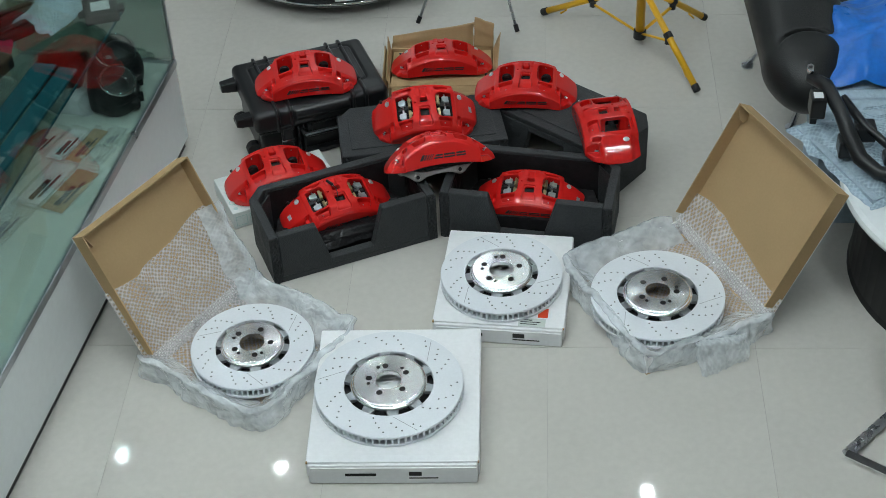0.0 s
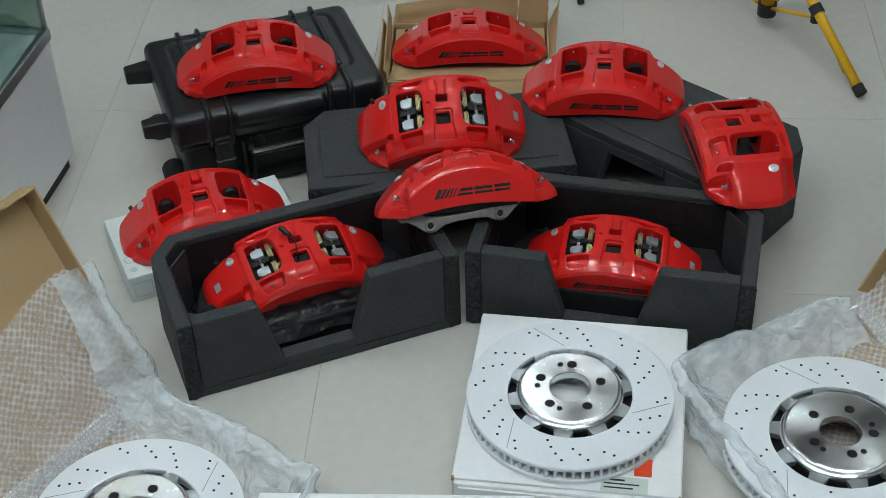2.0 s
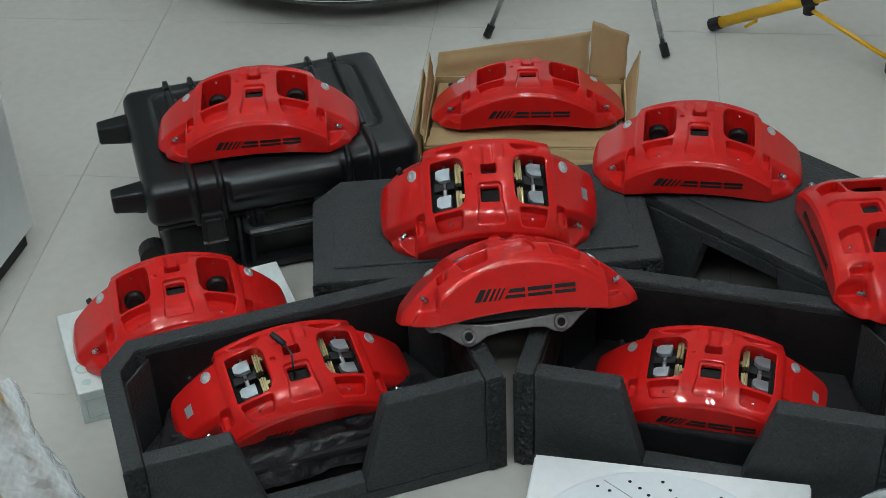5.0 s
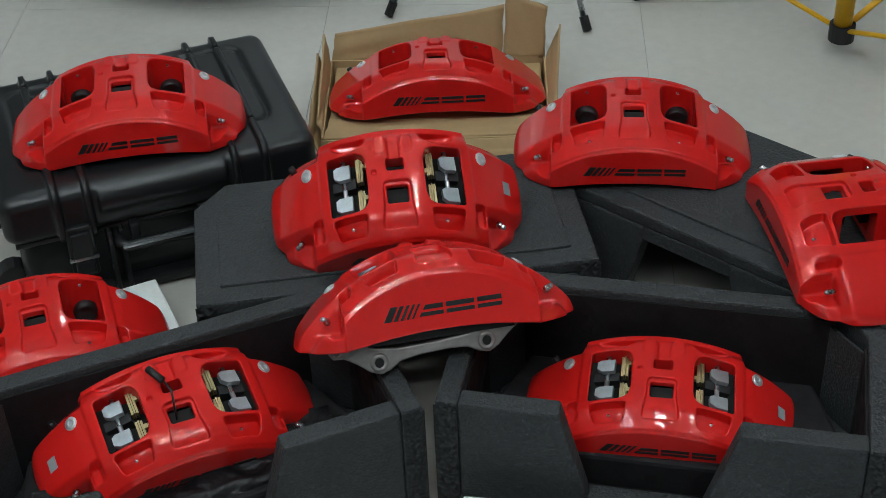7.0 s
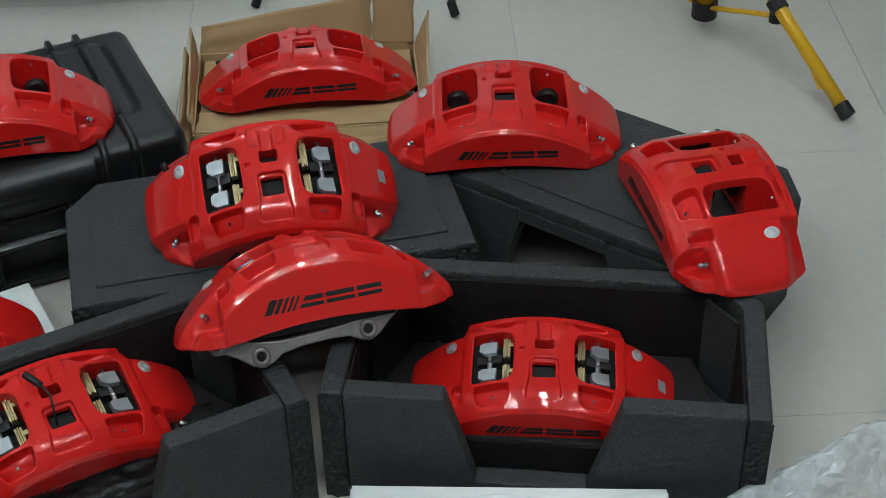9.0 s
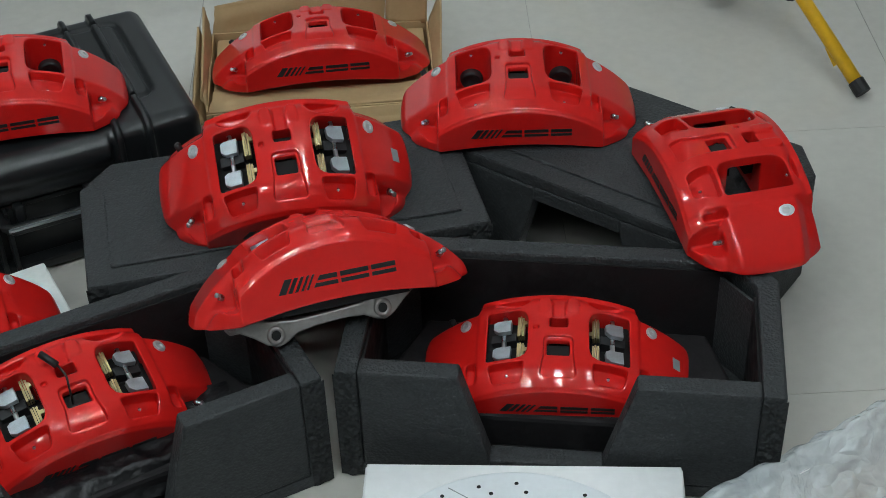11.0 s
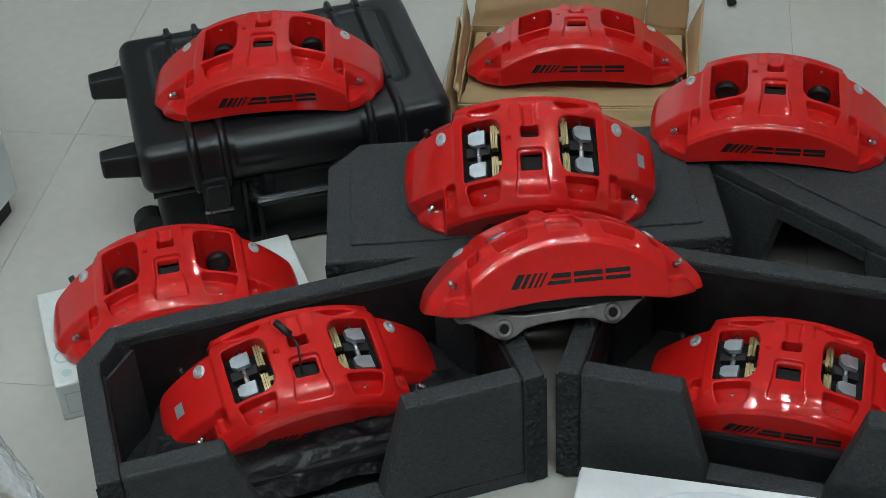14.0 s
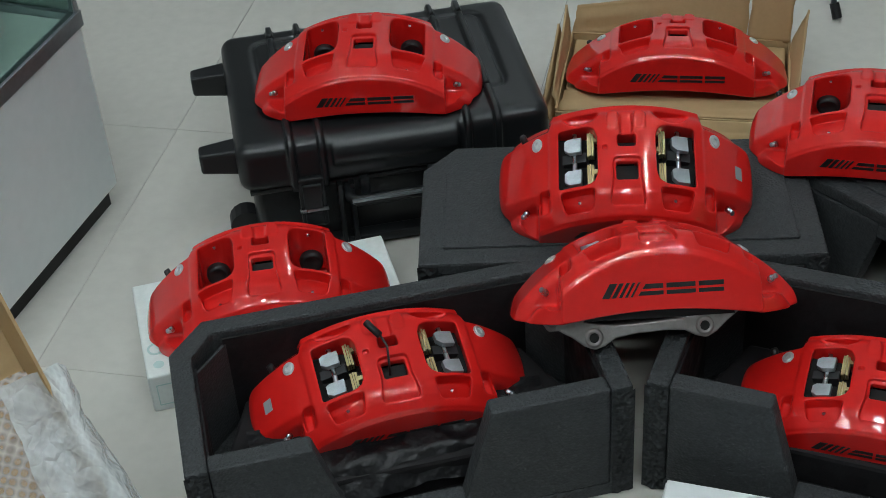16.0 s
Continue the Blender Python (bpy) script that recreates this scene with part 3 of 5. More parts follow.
def caliper(m, label, pads, wire=False, size=REAR):
    c = thing("brake_caliper", m @ Matrix.Diagonal((*size, 1)), label, "brake caliper", "brake calipers laid out for show")
    dy = SHIFT[pads]
    part("body", CALIPER_MESH[pads], RED, c)
    part("printed_logo", LOGO_MESH, PRINT, c, "black slanted bars and plain strips", m=pose(0.0, -0.0776, 0.030, 90))
    for sx in (-1, 1):
        part("bolt", BOLT_MESH, PALE_ZINC, c, m=pose(sx * 0.132, 0.036, top_z(0.132, 0.036, pads), 0, sx * 34, 0) @ Matrix.Scale(0.84, 4))
        part("bleed_nipple", NIPPLE_MESH, STEEL, c, m=pose(sx * 0.148, -0.044, 0.036, 62, 0, sx * 38) @ Matrix.Scale(0.9, 4))
        part("face_rivet", RIVET_MESH, STEEL, c, m=pose(sx * 0.070, -0.0480, top_z(0.070, -0.0480, pads)) @ Matrix.Scale(0.8, 4))
    part("bleed_cap", CAP_MESH, RUBBER, c, m=pose(-0.150, 0.052, top_z(0.150, 0.052, pads) - 0.003, -35, -30, 0))
    lx = (-1 if wire else 1) * 0.168
    if pads:
        part("data_label", LABEL_MESH, GREYPRINT, c, "small grey data label", m=pose(lx, 0.004, top_z(0.168, 0.004, pads) + 0.0004, 0, (-1 if wire else 1) * 44, 0))
    # dark blocks for the shade inside the square hole and rear slot
    part("dark_plug", PLUG_MESH, DARK, c, m=pose(0, -0.0085 + dy, 0.088))
    part("dark_plug", PLUG_MESH, DARK, c, m=pose(0, 0.030 + dy, 0.084) @ Matrix.Diagonal((0.8, 0.6, 1, 1)))
    for sx in (-1, 1):
        if pads:
            for yy in (-0.010, 0.034):
                part("pad_clip", PADCLIP_MESH, ZINC, c, "bright zinc pad clip", m=pose(sx * 0.0785, yy + dy, 0.081, -8, sx * 16, 0) @ Matrix.Diagonal((0.84, 0.80, 1.0, 1)))
                part("brake_pad", PAD_MESH, RUBBER, c, m=pose(sx * 0.0770, dy + yy - 0.014, 0.076, 0, sx * 16, 0))
                part("brass_spring", SPRING_MESH, BRASS, c, m=pose(sx * 0.0525, dy + yy + 0.001, 0.082, 0, sx * 8, 0 if sx < 0 else 180))
            # dark filler for the shade at the bottom of the window
            part("window_shade_fill", WINDOW_FILL_MESH, DARK, c, m=pose(sx * 0.0715, 0.0135 + dy, 0.0))
            part("pad_pin", PIN_MESH, STEEL, c, m=pose(sx * 0.0760, 0.0135 + dy, 0.077))
        else:
            part("piston", PISTON_MESH, RUBBER, c, "black rubber piston boot", m=pose(sx * 0.0740, 0.0545, 0.034, 90) @ Matrix.Scale(0.9, 4))
            part("piston", PISTON_MESH, RUBBER, c, m=pose(sx * 0.0740, -0.0265, 0.042, -90) @ Matrix.Scale(0.9, 4))
            part("piston_rivet", RIVET_MESH, STEEL, c, m=pose(sx * 0.0740, 0.0525, 0.082, 90) @ Matrix.Scale(0.8, 4))
    if wire:
        part("sensor_wire", tube([(-0.006, -0.018, 0.086), (-0.006, -0.010, 0.112), (-0.004, 0.006, 0.118), (-0.010, 0.024, 0.121)], 0.0016, 6), RUBBER, c, smooth=True)
        part("sensor_plug", tube([(-0.010, 0.022, 0.121), (-0.024, 0.044, 0.124)], 0.0048, 8), RUBBER, c, smooth=True)
    return c


LBL = "gloss red brake caliper"
caliper(pose(-0.862, 0.987, 0.228, 0.0, 0.0, 21.0), LBL + " with empty windows on a black case", False, size=(0.967, 1.220, 0.900))
caliper(pose(-0.387, 0.834, 0.226, 27.0, -0.4, 18.0), LBL + " with silver pads on an upturned foam box", True, size=(0.955, 1.150, 1.060))
caliper(pose(-0.068, 1.081, 0.200, 0.0, 0.0, 7.3), LBL + " with empty windows across two foam boxes", False, size=(0.960, 1.270, 0.860))
caliper(pose(-0.442, 1.363, 0.091, -8.7, 0.4, 14.1), LBL + " lying in an open cardboard box", False, size=(1.012, 1.083, 0.882))
caliper(pose(-0.870, 0.594, 0.071, 0.0, 0.0, 29.5), LBL + " with empty windows on a flat pale carton", False, size=(0.960, 1.240, 1.000))
caliper(pose(-0.620, 0.470, 0.071, 13.2, 1.5, 35.7), LBL + " with pads and sensor wire in a tray", True, True, size=(1.023, 1.089, 1.031))
caliper(pose(0.023, 0.630, 0.069, 5.4, 0.7, 2.6), LBL + " with silver pads in a foam tray", True, size=(0.973, 1.098, 0.831))
caliper(pose(0.243, 0.899, 0.200, 0.0, 0.0, -71.0), LBL + " standing across two foam boxes", False, size=(0.970, 1.240, 0.900))
centre = caliper(pose(-0.283, 0.604, 0.215, -29.8, 1.7, 24.6), LBL + " leaning back on a bare grey bracket", True, size=(0.993, 0.998, 1.060))


def bracket_bm():
    """A flat cast yoke: wavy bar with two bored bosses and rounded ends."""
    half = [(0.0, -0.007), (0.045, -0.006), (0.078, 0.000), (0.104, 0.012), (0.124, 0.017), (0.136, 0.013), (0.140, 0.004), (0.134, -0.005), (0.120, -0.006), (0.104, -0.016), (0.088, -0.029), (0.074, -0.035), (0.060, -0.031), (0.046, -0.023), (0.020, -0.020)]
    poly = [(-x, z) for x, z in reversed(half[1:])] + half
    bm = bmesh.new()
    prism(bm, poly, -0.009, 0.009, pose(0, 0, 0, 90))
    bmesh.ops.recalc_face_normals(bm, faces=bm.faces)
    return bm


part("mounting_bracket", bracket_bm(), CAST, centre, "bare grey cast mounting bracket", m=pose(-0.014, -0.040, 0.000, 0, -3, 0), bevel=0.0025)
BOSS_MESH = mesh_of(lathe([(0.0072, -0.004), (0.0072, 0.0030), (0.0110, 0.0034), (0.0138, 0.0018), (0.0145, -0.004)], 28), "boss", CAST, True)
# A near-black disc closes each boss and stands for the bore's shade.
BORE_SHADE_MESH = mesh_of(disc_bm(0.0070, -0.003, 0.0012, 20), "bore_shade", DARK)
for sx in (-1, 1):
    part("boss", BOSS_MESH, CAST, centre, m=pose(-0.014 + sx * 0.0735, -0.049, -0.019 + sx * 0.0038, 90) @ Matrix.Scale(0.88, 4))
    part("bore_shade", BORE_SHADE_MESH, DARK, centre, m=pose(-0.014 + sx * 0.0735, -0.049, -0.019 + sx * 0.0038, 90))
    part("end_boss", BOSS_MESH, CAST, centre, m=pose(-0.014 + sx * 0.129, -0.0488, 0.005 + sx * 0.0067, 90) @ Matrix.Scale(0.55, 4))
bm = bmesh.new()
prism(bm, [(0.10 * math.cos(a) * 1.0, 0.030 * math.sin(a)) for a in [math.pi * i / 16 for i in range(17)]], -0.006, 0.006, pose(0, -0.045, -0.002, 90))
part("brake_pad_edge", bm, RUBBER, centre, "dark brake pad edge")


# ---- bead-foam trays ----
TL, TD, TH, TW = 0.580, 0.290, 0.195, 0.030


def tray_walls():
    """Floor, two sides, two chamfered corners and the back, each its own mesh."""
    a, b, c, e, t = TL / 2, TD / 2, 0.050, 0.059, TW
    outer = [(-a, -b), (a, -b), (a, b - e), (a - c, b), (-a + c, b), (-a, b - e)]
    inner = [(-a + t, -b), (a - t, -b), (a - t, b - e - 0.012), (a - c - 0.010, b - t), (-a + c + 0.010, b - t), (-a + t, b - e - 0.012)]
    bm = bmesh.new()
    prism(bm, outer, 0, TH)
    # the cavity is the plan polygon of the inside, opened from above
    rim = [v for v in bm.verts if v.co.z > 0.1]
    lo = [bm.verts.new((x, y, 0.022)) for x, y in inner]
    hi = [bm.verts.new((x, y, TH)) for x, y in inner]
    top = [f for f in bm.faces if all(v.co.z > 0.1 for v in f.verts)]
    front = [f for f in bm.faces if all(abs(v.co.y + b) < 1e-6 for v in f.verts)]
    bmesh.ops.delete(bm, geom=top + front, context="FACES_ONLY")
    o_lo = {(round(v.co.x, 4), round(v.co.y, 4)): v for v in bm.verts if v.co.z < 0.001}
    o_hi = {(round(v.co.x, 4), round(v.co.y, 4)): v for v in rim}
    k = lambda p: (round(p[0], 4), round(p[1], 4))
    bm.faces.new(lo)
    for p, q in ((1, 2), (2, 3), (3, 4), (4, 5), (5, 0)):
        bm.faces.new((o_hi[k(outer[p])], o_hi[k(outer[q])], hi[q], hi[p]))
        bm.faces.new((lo[p], hi[p], hi[q], lo[q]))
    bm.faces.new((o_lo[k(outer[0])], o_lo[k(outer[1])], o_hi[k(outer[1])], hi[1], lo[1], lo[0], hi[0], o_hi[k(outer[0])]))
    bmesh.ops.recalc_face_normals(bm, faces=bm.faces)
    return bm


def front_bm(side):
    """One half of the cut-out front wall, with the sloped cheek."""
    a, b, t = TL / 2, TD / 2, TW
    bm = bmesh.new()
    x_end, x_top, x_bot = (-a + t + 0.0005, -0.128, -0.088) if side < 0 else (a - t - 0.0005, 0.102, 0.062)
    prof = [(x_end, 0.0225), (x_bot, 0.0225), (x_bot, 0.048), (x_top, TH), (x_end, TH)]
    f = [bm.verts.new((x, -b, z)) for x, z in prof]
    g = [bm.verts.new((x, -b + t, z)) for x, z in prof]
    if side < 0:
        bm.faces.new(f)
        bm.faces.new(g[::-1])
    else:
        bm.faces.new(f[::-1])
        bm.faces.new(g)
    for k in range(5):
        bm.faces.new((f[k], f[(k + 1) % 5], g[(k + 1) % 5], g[k]))
    bmesh.ops.recalc_face_normals(bm, faces=bm.faces)
    return bm


def rough_end_bm(sx):
    """The torn bead surface on an end of the front wall."""
    a, b = TL / 2, TD / 2
    rnd = random.Random(7 if sx > 0 else 8)
    bm = bmesh.new()
    n, k = 16, 4
    g = [[bm.verts.new((sx * (a + 0.0015 - 0.03 * j / k * 0 ) - sx * 0.030 * j / k, -b - 0.0015 - (rnd.random() * 0.004 if 0 < j < k else 0.0), 0.004 + (TH - 0.008) * i / n)) for j in range(k + 1)] for i in range(n + 1)]
    for i in range(n):
        for j in range(k):
            bm.faces.new((g[i][j], g[i][j + 1], g[i + 1][j + 1], g[i + 1][j]))
    return bm


TRAY_MESH = mesh_of(tray_walls(), "tray_shell", FOAM)
FRONT_MESH = {s: mesh_of(front_bm(s), "front_wall", FOAM) for s in (-1, 1)}
END_MESH = {s: mesh_of(rough_end_bm(s), "torn_end", FOAM_ROUGH) for s in (-1, 1)}
SILL_MESH = mesh_of(boxes((-0.0885, 0.0625, -TD / 2, -TD / 2 + TW, 0.022, 0.047)), "sill", FOAM)
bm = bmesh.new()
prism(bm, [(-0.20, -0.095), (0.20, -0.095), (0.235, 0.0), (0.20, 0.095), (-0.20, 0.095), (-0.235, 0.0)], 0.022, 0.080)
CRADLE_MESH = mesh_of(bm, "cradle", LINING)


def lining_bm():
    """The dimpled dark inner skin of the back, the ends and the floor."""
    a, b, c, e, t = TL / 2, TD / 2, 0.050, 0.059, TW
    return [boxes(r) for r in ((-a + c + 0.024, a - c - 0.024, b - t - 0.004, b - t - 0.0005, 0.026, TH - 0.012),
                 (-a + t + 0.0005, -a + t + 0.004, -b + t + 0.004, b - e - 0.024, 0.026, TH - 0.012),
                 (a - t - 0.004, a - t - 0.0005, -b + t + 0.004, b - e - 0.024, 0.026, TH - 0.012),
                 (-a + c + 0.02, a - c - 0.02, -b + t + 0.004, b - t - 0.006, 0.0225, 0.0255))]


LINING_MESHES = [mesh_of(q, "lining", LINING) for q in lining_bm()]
bm = bmesh.new()
prism(bm, [(-0.050, 0), (0.050, 0), (0.047, 0.004), (-0.047, 0.004)], 0, TH - 0.045)
CORNER_MESH = mesh_of(bm, "corner_facet", FOAM)


bm = bmesh.new()
prism(bm, [(-0.255, -0.112), (0.255, -0.112), (0.255, 0.070), (0.228, 0.112), (-0.228, 0.112), (-0.255, 0.070)], -0.0045, 0.001)
BASE_MESH = mesh_of(bm, "base_panel", FOAM)


def foam_tray(m, label, cradle=True):
    t = thing("foam_tray", m, label, "foam box", "black foam caliper boxes")
    part("shell", TRAY_MESH, FOAM, t, bevel=0.004)
    for s in (-1, 1):
        part("front_wall", FRONT_MESH[s], FOAM, t, bevel=0.004)
        part("torn_end", END_MESH[s], FOAM_ROUGH, t, "crumbly torn bead-foam edge")
    part("sill", SILL_MESH, FOAM, t, bevel=0.003)
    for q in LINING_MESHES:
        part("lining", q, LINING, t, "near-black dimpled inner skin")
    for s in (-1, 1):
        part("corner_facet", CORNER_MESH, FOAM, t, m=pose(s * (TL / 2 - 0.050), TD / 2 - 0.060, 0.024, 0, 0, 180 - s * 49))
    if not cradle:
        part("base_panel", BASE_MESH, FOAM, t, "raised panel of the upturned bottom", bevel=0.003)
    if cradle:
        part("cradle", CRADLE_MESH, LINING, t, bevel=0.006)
    return t


foam_tray(pose(-0.594, 0.432, 0.0, 0, 0, 33.9), "open black bead-foam tray with a cut-out front, on the floor")
foam_tray(pose(0.030, 0.630, 0.0, 0, 0, 0.0), "open black bead-foam tray with a cut-out front, on the floor")
foam_tray(pose(-0.407, 0.855, TH, 0, 180, 19.7), "black bead-foam box turned upside down as a stand", False)
foam_tray(pose(0.091, 1.028, TH, 0, 180, -28.7), "black bead-foam box turned upside down, its cut-out open", False)

film = thing("plastic_bag", pose(-0.594, 0.432, 0.0, 0, 0, 33.9), "crumpled black plastic bag under a caliper in its tray", "plastic bag")
part("sheet", grid_sheet(bmesh.new(), lambda u, v: Vector((-0.205 + 0.41 * u, -0.108 + 0.125 * v, 0.050 + 0.040 * min(1, 4 * v))) + wrinkle((u * 4, v * 2, 7), 0.008, 1.8) + wrinkle((u * 4, v * 2, 3), 0.0025, 6), 60, 24), BLACK_FILM, film, smooth=True)


# ---- brake discs ----
def rotor_parts(R):
    ri = R * 0.600
    f = R * 0.515 / 0.088
    top = lathe([(ri, 0.036), (ri + 0.002, 0.0375), (R - 0.002, 0.0375), (R, 0.036), (R, 0.0295), (R - 0.003, 0.0285), (ri, 0.0285)], 96, close=True)
    low = lathe([(ri, 0.0085), (R - 0.003, 0.0085), (R, 0.0075), (R, 0.0), (ri, 0.0)], 96, close=True)
    van = bmesh.new()
    n = 72
    for i in range(n):
        v = box(van, R - 0.030, R - 0.003, -0.0026, 0.0026, 0.0086, 0.0284)
        bmesh.ops.rotate(van, cent=(0, 0, 0), matrix=Matrix.Rotation(2 * math.pi * i / n, 3, "Z"), verts=v)
    # No holes are cut: thin near-black discs on the plate show their shade.
    holes = bmesh.new()
    for arm in range(18):
        a0 = 2 * math.pi * arm / 18
        count = (4, 3, 2)[arm % 3]
        for k in range(count):
            rr = ri + 0.012 + (R - ri - 0.022) * ((0.04, 0.30, 0.62)[arm % 3] + 0.26 * k)
            a = a0 + 0.075 * k
            if rr < R - 0.006:
                disc_bm(0.0026, 0.0372, 0.03775, 10, (rr * math.cos(a), rr * math.sin(a)), holes)
    p, q = Vector((ri + 0.008, 0, 0)), Vector(((R - 0.008) * math.cos(0.30), (R - 0.008) * math.sin(0.30), 0))
    d = (q - p).normalized()
    s = Vector((-d.y, d.x, 0)) * 0.0007
    # The slots are thin grey strips on the plate, not cut grooves.
    slots = bmesh.new()
    prism(slots, [(w.x, w.y) for w in (p - s, q - s, q + s, p + s)], 0.0370, 0.0377)
    bell = lathe([(0.036, 0.036), (0.036, 0.0490), (0.0375, 0.0505), (0.079 * f, 0.0505), (0.082 * f, 0.0485), (0.0835 * f, 0.0440), (0.0865 * f, 0.0415), (0.088 * f, 0.039), (0.088 * f, 0.024), (0.078 * f, 0.024), (0.074 * f, 0.044), (0.042, 0.044)], 72, close=True)
    tabs = bmesh.new()
    prism(tabs, [(0.0870 * f, -0.017), (ri + 0.003, -0.013), (ri + 0.003, 0.013), (0.0870 * f, 0.017)], 0.025, 0.0360)
    return top, low, van, holes, slots, bell, tabs


def brake_disc(R, m, label):
    d = thing("brake_disc", m, label, "brake disc", "brake discs")
    top, low, van, holes, slots, bell, tabs = rotor_parts(R)
    part("outer_plate", top, ROTOR, d, smooth=False)
    part("inner_plate", low, ROTOR, d)
    tagged(part("vane_ring", van, ROTOR, d), kind="stuff")
    tagged(part("drill_hole_shade", holes, DARK, d), kind="stuff")
    slot, tab = mesh_of(slots, "slot", GREYPRINT), mesh_of(tabs, "bridge_tab", ALU_EDGE)
    for k in range(3):
        part("slot", slot, GREYPRINT, d, m=pose(0, 0, 0, 0, 0, 120 * k + 23))
    for k in range(10):
        part("bridge_tab", tab, ALU_EDGE, d, m=pose(0, 0, 0, 0, 0, 36 * k + 11))
    # Added black ring that makes the gaps between the tabs look shaded.
    part("gap_shade_ring", lathe([(0.080, 0.010), (R * 0.600 + 0.002, 0.010), (R * 0.600 + 0.002, 0.014), (0.080, 0.014)], 64, close=True), RUBBER, d, "added dark ring for the shade between the tabs")
    # Added ring: stops light passing through and darkens the vane gaps.
    part("vent_light_block", lathe([(R - 0.034, 0.009), (R - 0.028, 0.009), (R - 0.028, 0.028), (R - 0.034, 0.028)], 64, close=True), DARK, d, "added dark ring blocking light between the plates")
    part("bell", bell, ALU, d, "machined aluminium hub bell")
    # Near-black discs on the uncut bell stand for the shaded holes.
    big, small = (mesh_of(disc_bm(q, 0.0500, 0.05095, 18), "bolt_hole_shade", DARK) for q in (0.0088, 0.0052))
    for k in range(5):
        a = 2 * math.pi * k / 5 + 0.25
        part("bolt_hole_shade", big, DARK, d, m=pose(0.056 * math.cos(a), 0.056 * math.sin(a), 0))
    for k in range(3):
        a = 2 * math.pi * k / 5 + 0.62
        part("pin_hole_shade", small, DARK, d, m=pose(0.058 * math.cos(a), 0.058 * math.sin(a), 0))
    return d


area(0.185, -0.004, 6.0, 1.05)
brake_disc(0.212, pose(-0.436, -0.279, 0.078, 0, 0, 20), "pale zinc-coated drilled brake disc on a white carton")
area(0.167, 0.021, 6.4, 1.06)
brake_disc(0.185, pose(-0.137, 0.198, 0.068, 0, 0, 75), "pale zinc-coated drilled brake disc on a white carton")
area(0.214, 0.030, 7.3, 1.058)
brake_disc(0.182, pose(-0.896, -0.118, 0.036, 0, 0, 130), "pale zinc-coated drilled brake disc in an opened carton")
area(0.147, 0.017, 5.6, 1.06)
brake_disc(0.201, pose(0.352, 0.168, 0.036, 0, 0, 200), "pale zinc-coated drilled brake disc in an opened carton")


# ---- white cartons ----
def carton(m, w, d, h, label):
    """A flat closed carton: body, a lid with front flap, printed marks."""
    c = thing("disc_carton", m, label, "carton", "white disc cartons")
    part("body", boxes((-w / 2 + 0.004, w / 2 - 0.004, -d / 2 + 0.004, d / 2 - 0.004, 0, h - 0.006)), WHITE_CARD, c, bevel=0.003)
    part("lid", boxes((-w / 2, w / 2, -d / 2 + 0.012, d / 2, h - 0.0055, h)), WHITE_CARD, c, bevel=0.0015)
    for sx in (-1, 1):
        part("lid_side", boxes((sx * w / 2 - 0.002, sx * w / 2 + 0.002, -d / 2 + 0.02, d / 2, 0.012, h - 0.006)), WHITE_CARD, c, bevel=0.001)
    part("front_flap", boxes((-w / 2 + 0.012, w / 2 - 0.006, -d / 2 - 0.001, -d / 2 + 0.0035, 0.004, h - 0.012)), WHITE_CARD, c, bevel=0.001)
    # The slot is not cut; a near-black strip shows the shade inside it.
    part("hand_slot_shade", boxes((-0.13, -0.045, -d / 2 - 0.0022, -d / 2 - 0.0012, h * 0.45, h * 0.45 + 0.010)), DARK, c)
    part("printed_mark", boxes((0.045, 0.080, -d / 2 - 0.0018, -d / 2 - 0.0010, h * 0.45, h * 0.45 + 0.016), (0.045, 0.125, -d / 2 - 0.0018, -d / 2 - 0.0010, h * 0.3, h * 0.3 + 0.004)), PRINT, c, "small black printed bars")
    part("worn_corner", boxes((-w / 2 - 0.0008, -w / 2 + 0.004, -d / 2 + 0.010, -d / 2 + 0.016, h - 0.006, h + 0.0006)), CARD, c, "scuffed brown corner")
    part("worn_corner", boxes((w / 2 - 0.003, w / 2 + 0.0008, -d / 2 + 0.010, -d / 2 + 0.015, h - 0.005, h + 0.0006)), CARD, c, "scuffed brown corner")
    return c


area(0.185, -0.004, 6.0, 1.05)
carton(pose(-0.415, -0.285, 0, 0, 0, 4.5), 0.472, 0.535, 0.076, "flat closed white carton with scuffed corners on the floor")
area(0.167, 0.021, 6.4, 1.06)
c2 = carton(pose(-0.128, 0.212, 0, 0, 0, -2.0), 0.390, 0.435, 0.066, "flat closed white carton with a red sticker on the floor")
part("red_sticker", boxes((0.115, 0.145, -0.165, -0.125, 0.0662, 0.0668)), ORANGE, c2, "bright red sticker")
part("address_label", boxes((0.06, 0.14, -0.205, -0.170, 0.0662, 0.0666)), SHELFWHITE, c2, "pale printed label")
part("label_text", boxes((0.065, 0.10, -0.180, -0.176, 0.0667, 0.0670), (0.065, 0.125, -0.188, -0.185, 0.0667, 0.0670), (0.065, 0.115, -0.197, -0.194, 0.0667, 0.0670)), PRINT, c2)
area(0, 0, 0)
flat = thing("flat_carton", pose(-0.880, 0.612, 0, 0, 0, 36), "flat pale carton with faint outline print under a caliper", "carton")
part("body", boxes((-0.20, 0.20, -0.11, 0.11, 0, 0.068)), WORN_CARD, flat, bevel=0.003)
for k in range(8):
    ring = lathe([(0.010, 0.0682), (0.0135, 0.0682), (0.0135, 0.0686), (0.010, 0.0686)], 16, close=True) if k % 3 else disc_bm(0.008, 0.0682, 0.0686, 16)
    part("printed_mark", ring, PALE_TEAL, flat, "faint teal print", m=pose(-0.180 + 0.032 * (k % 4), -0.085 + 0.036 * (k // 4) + 0.012 * (k % 2), 0))
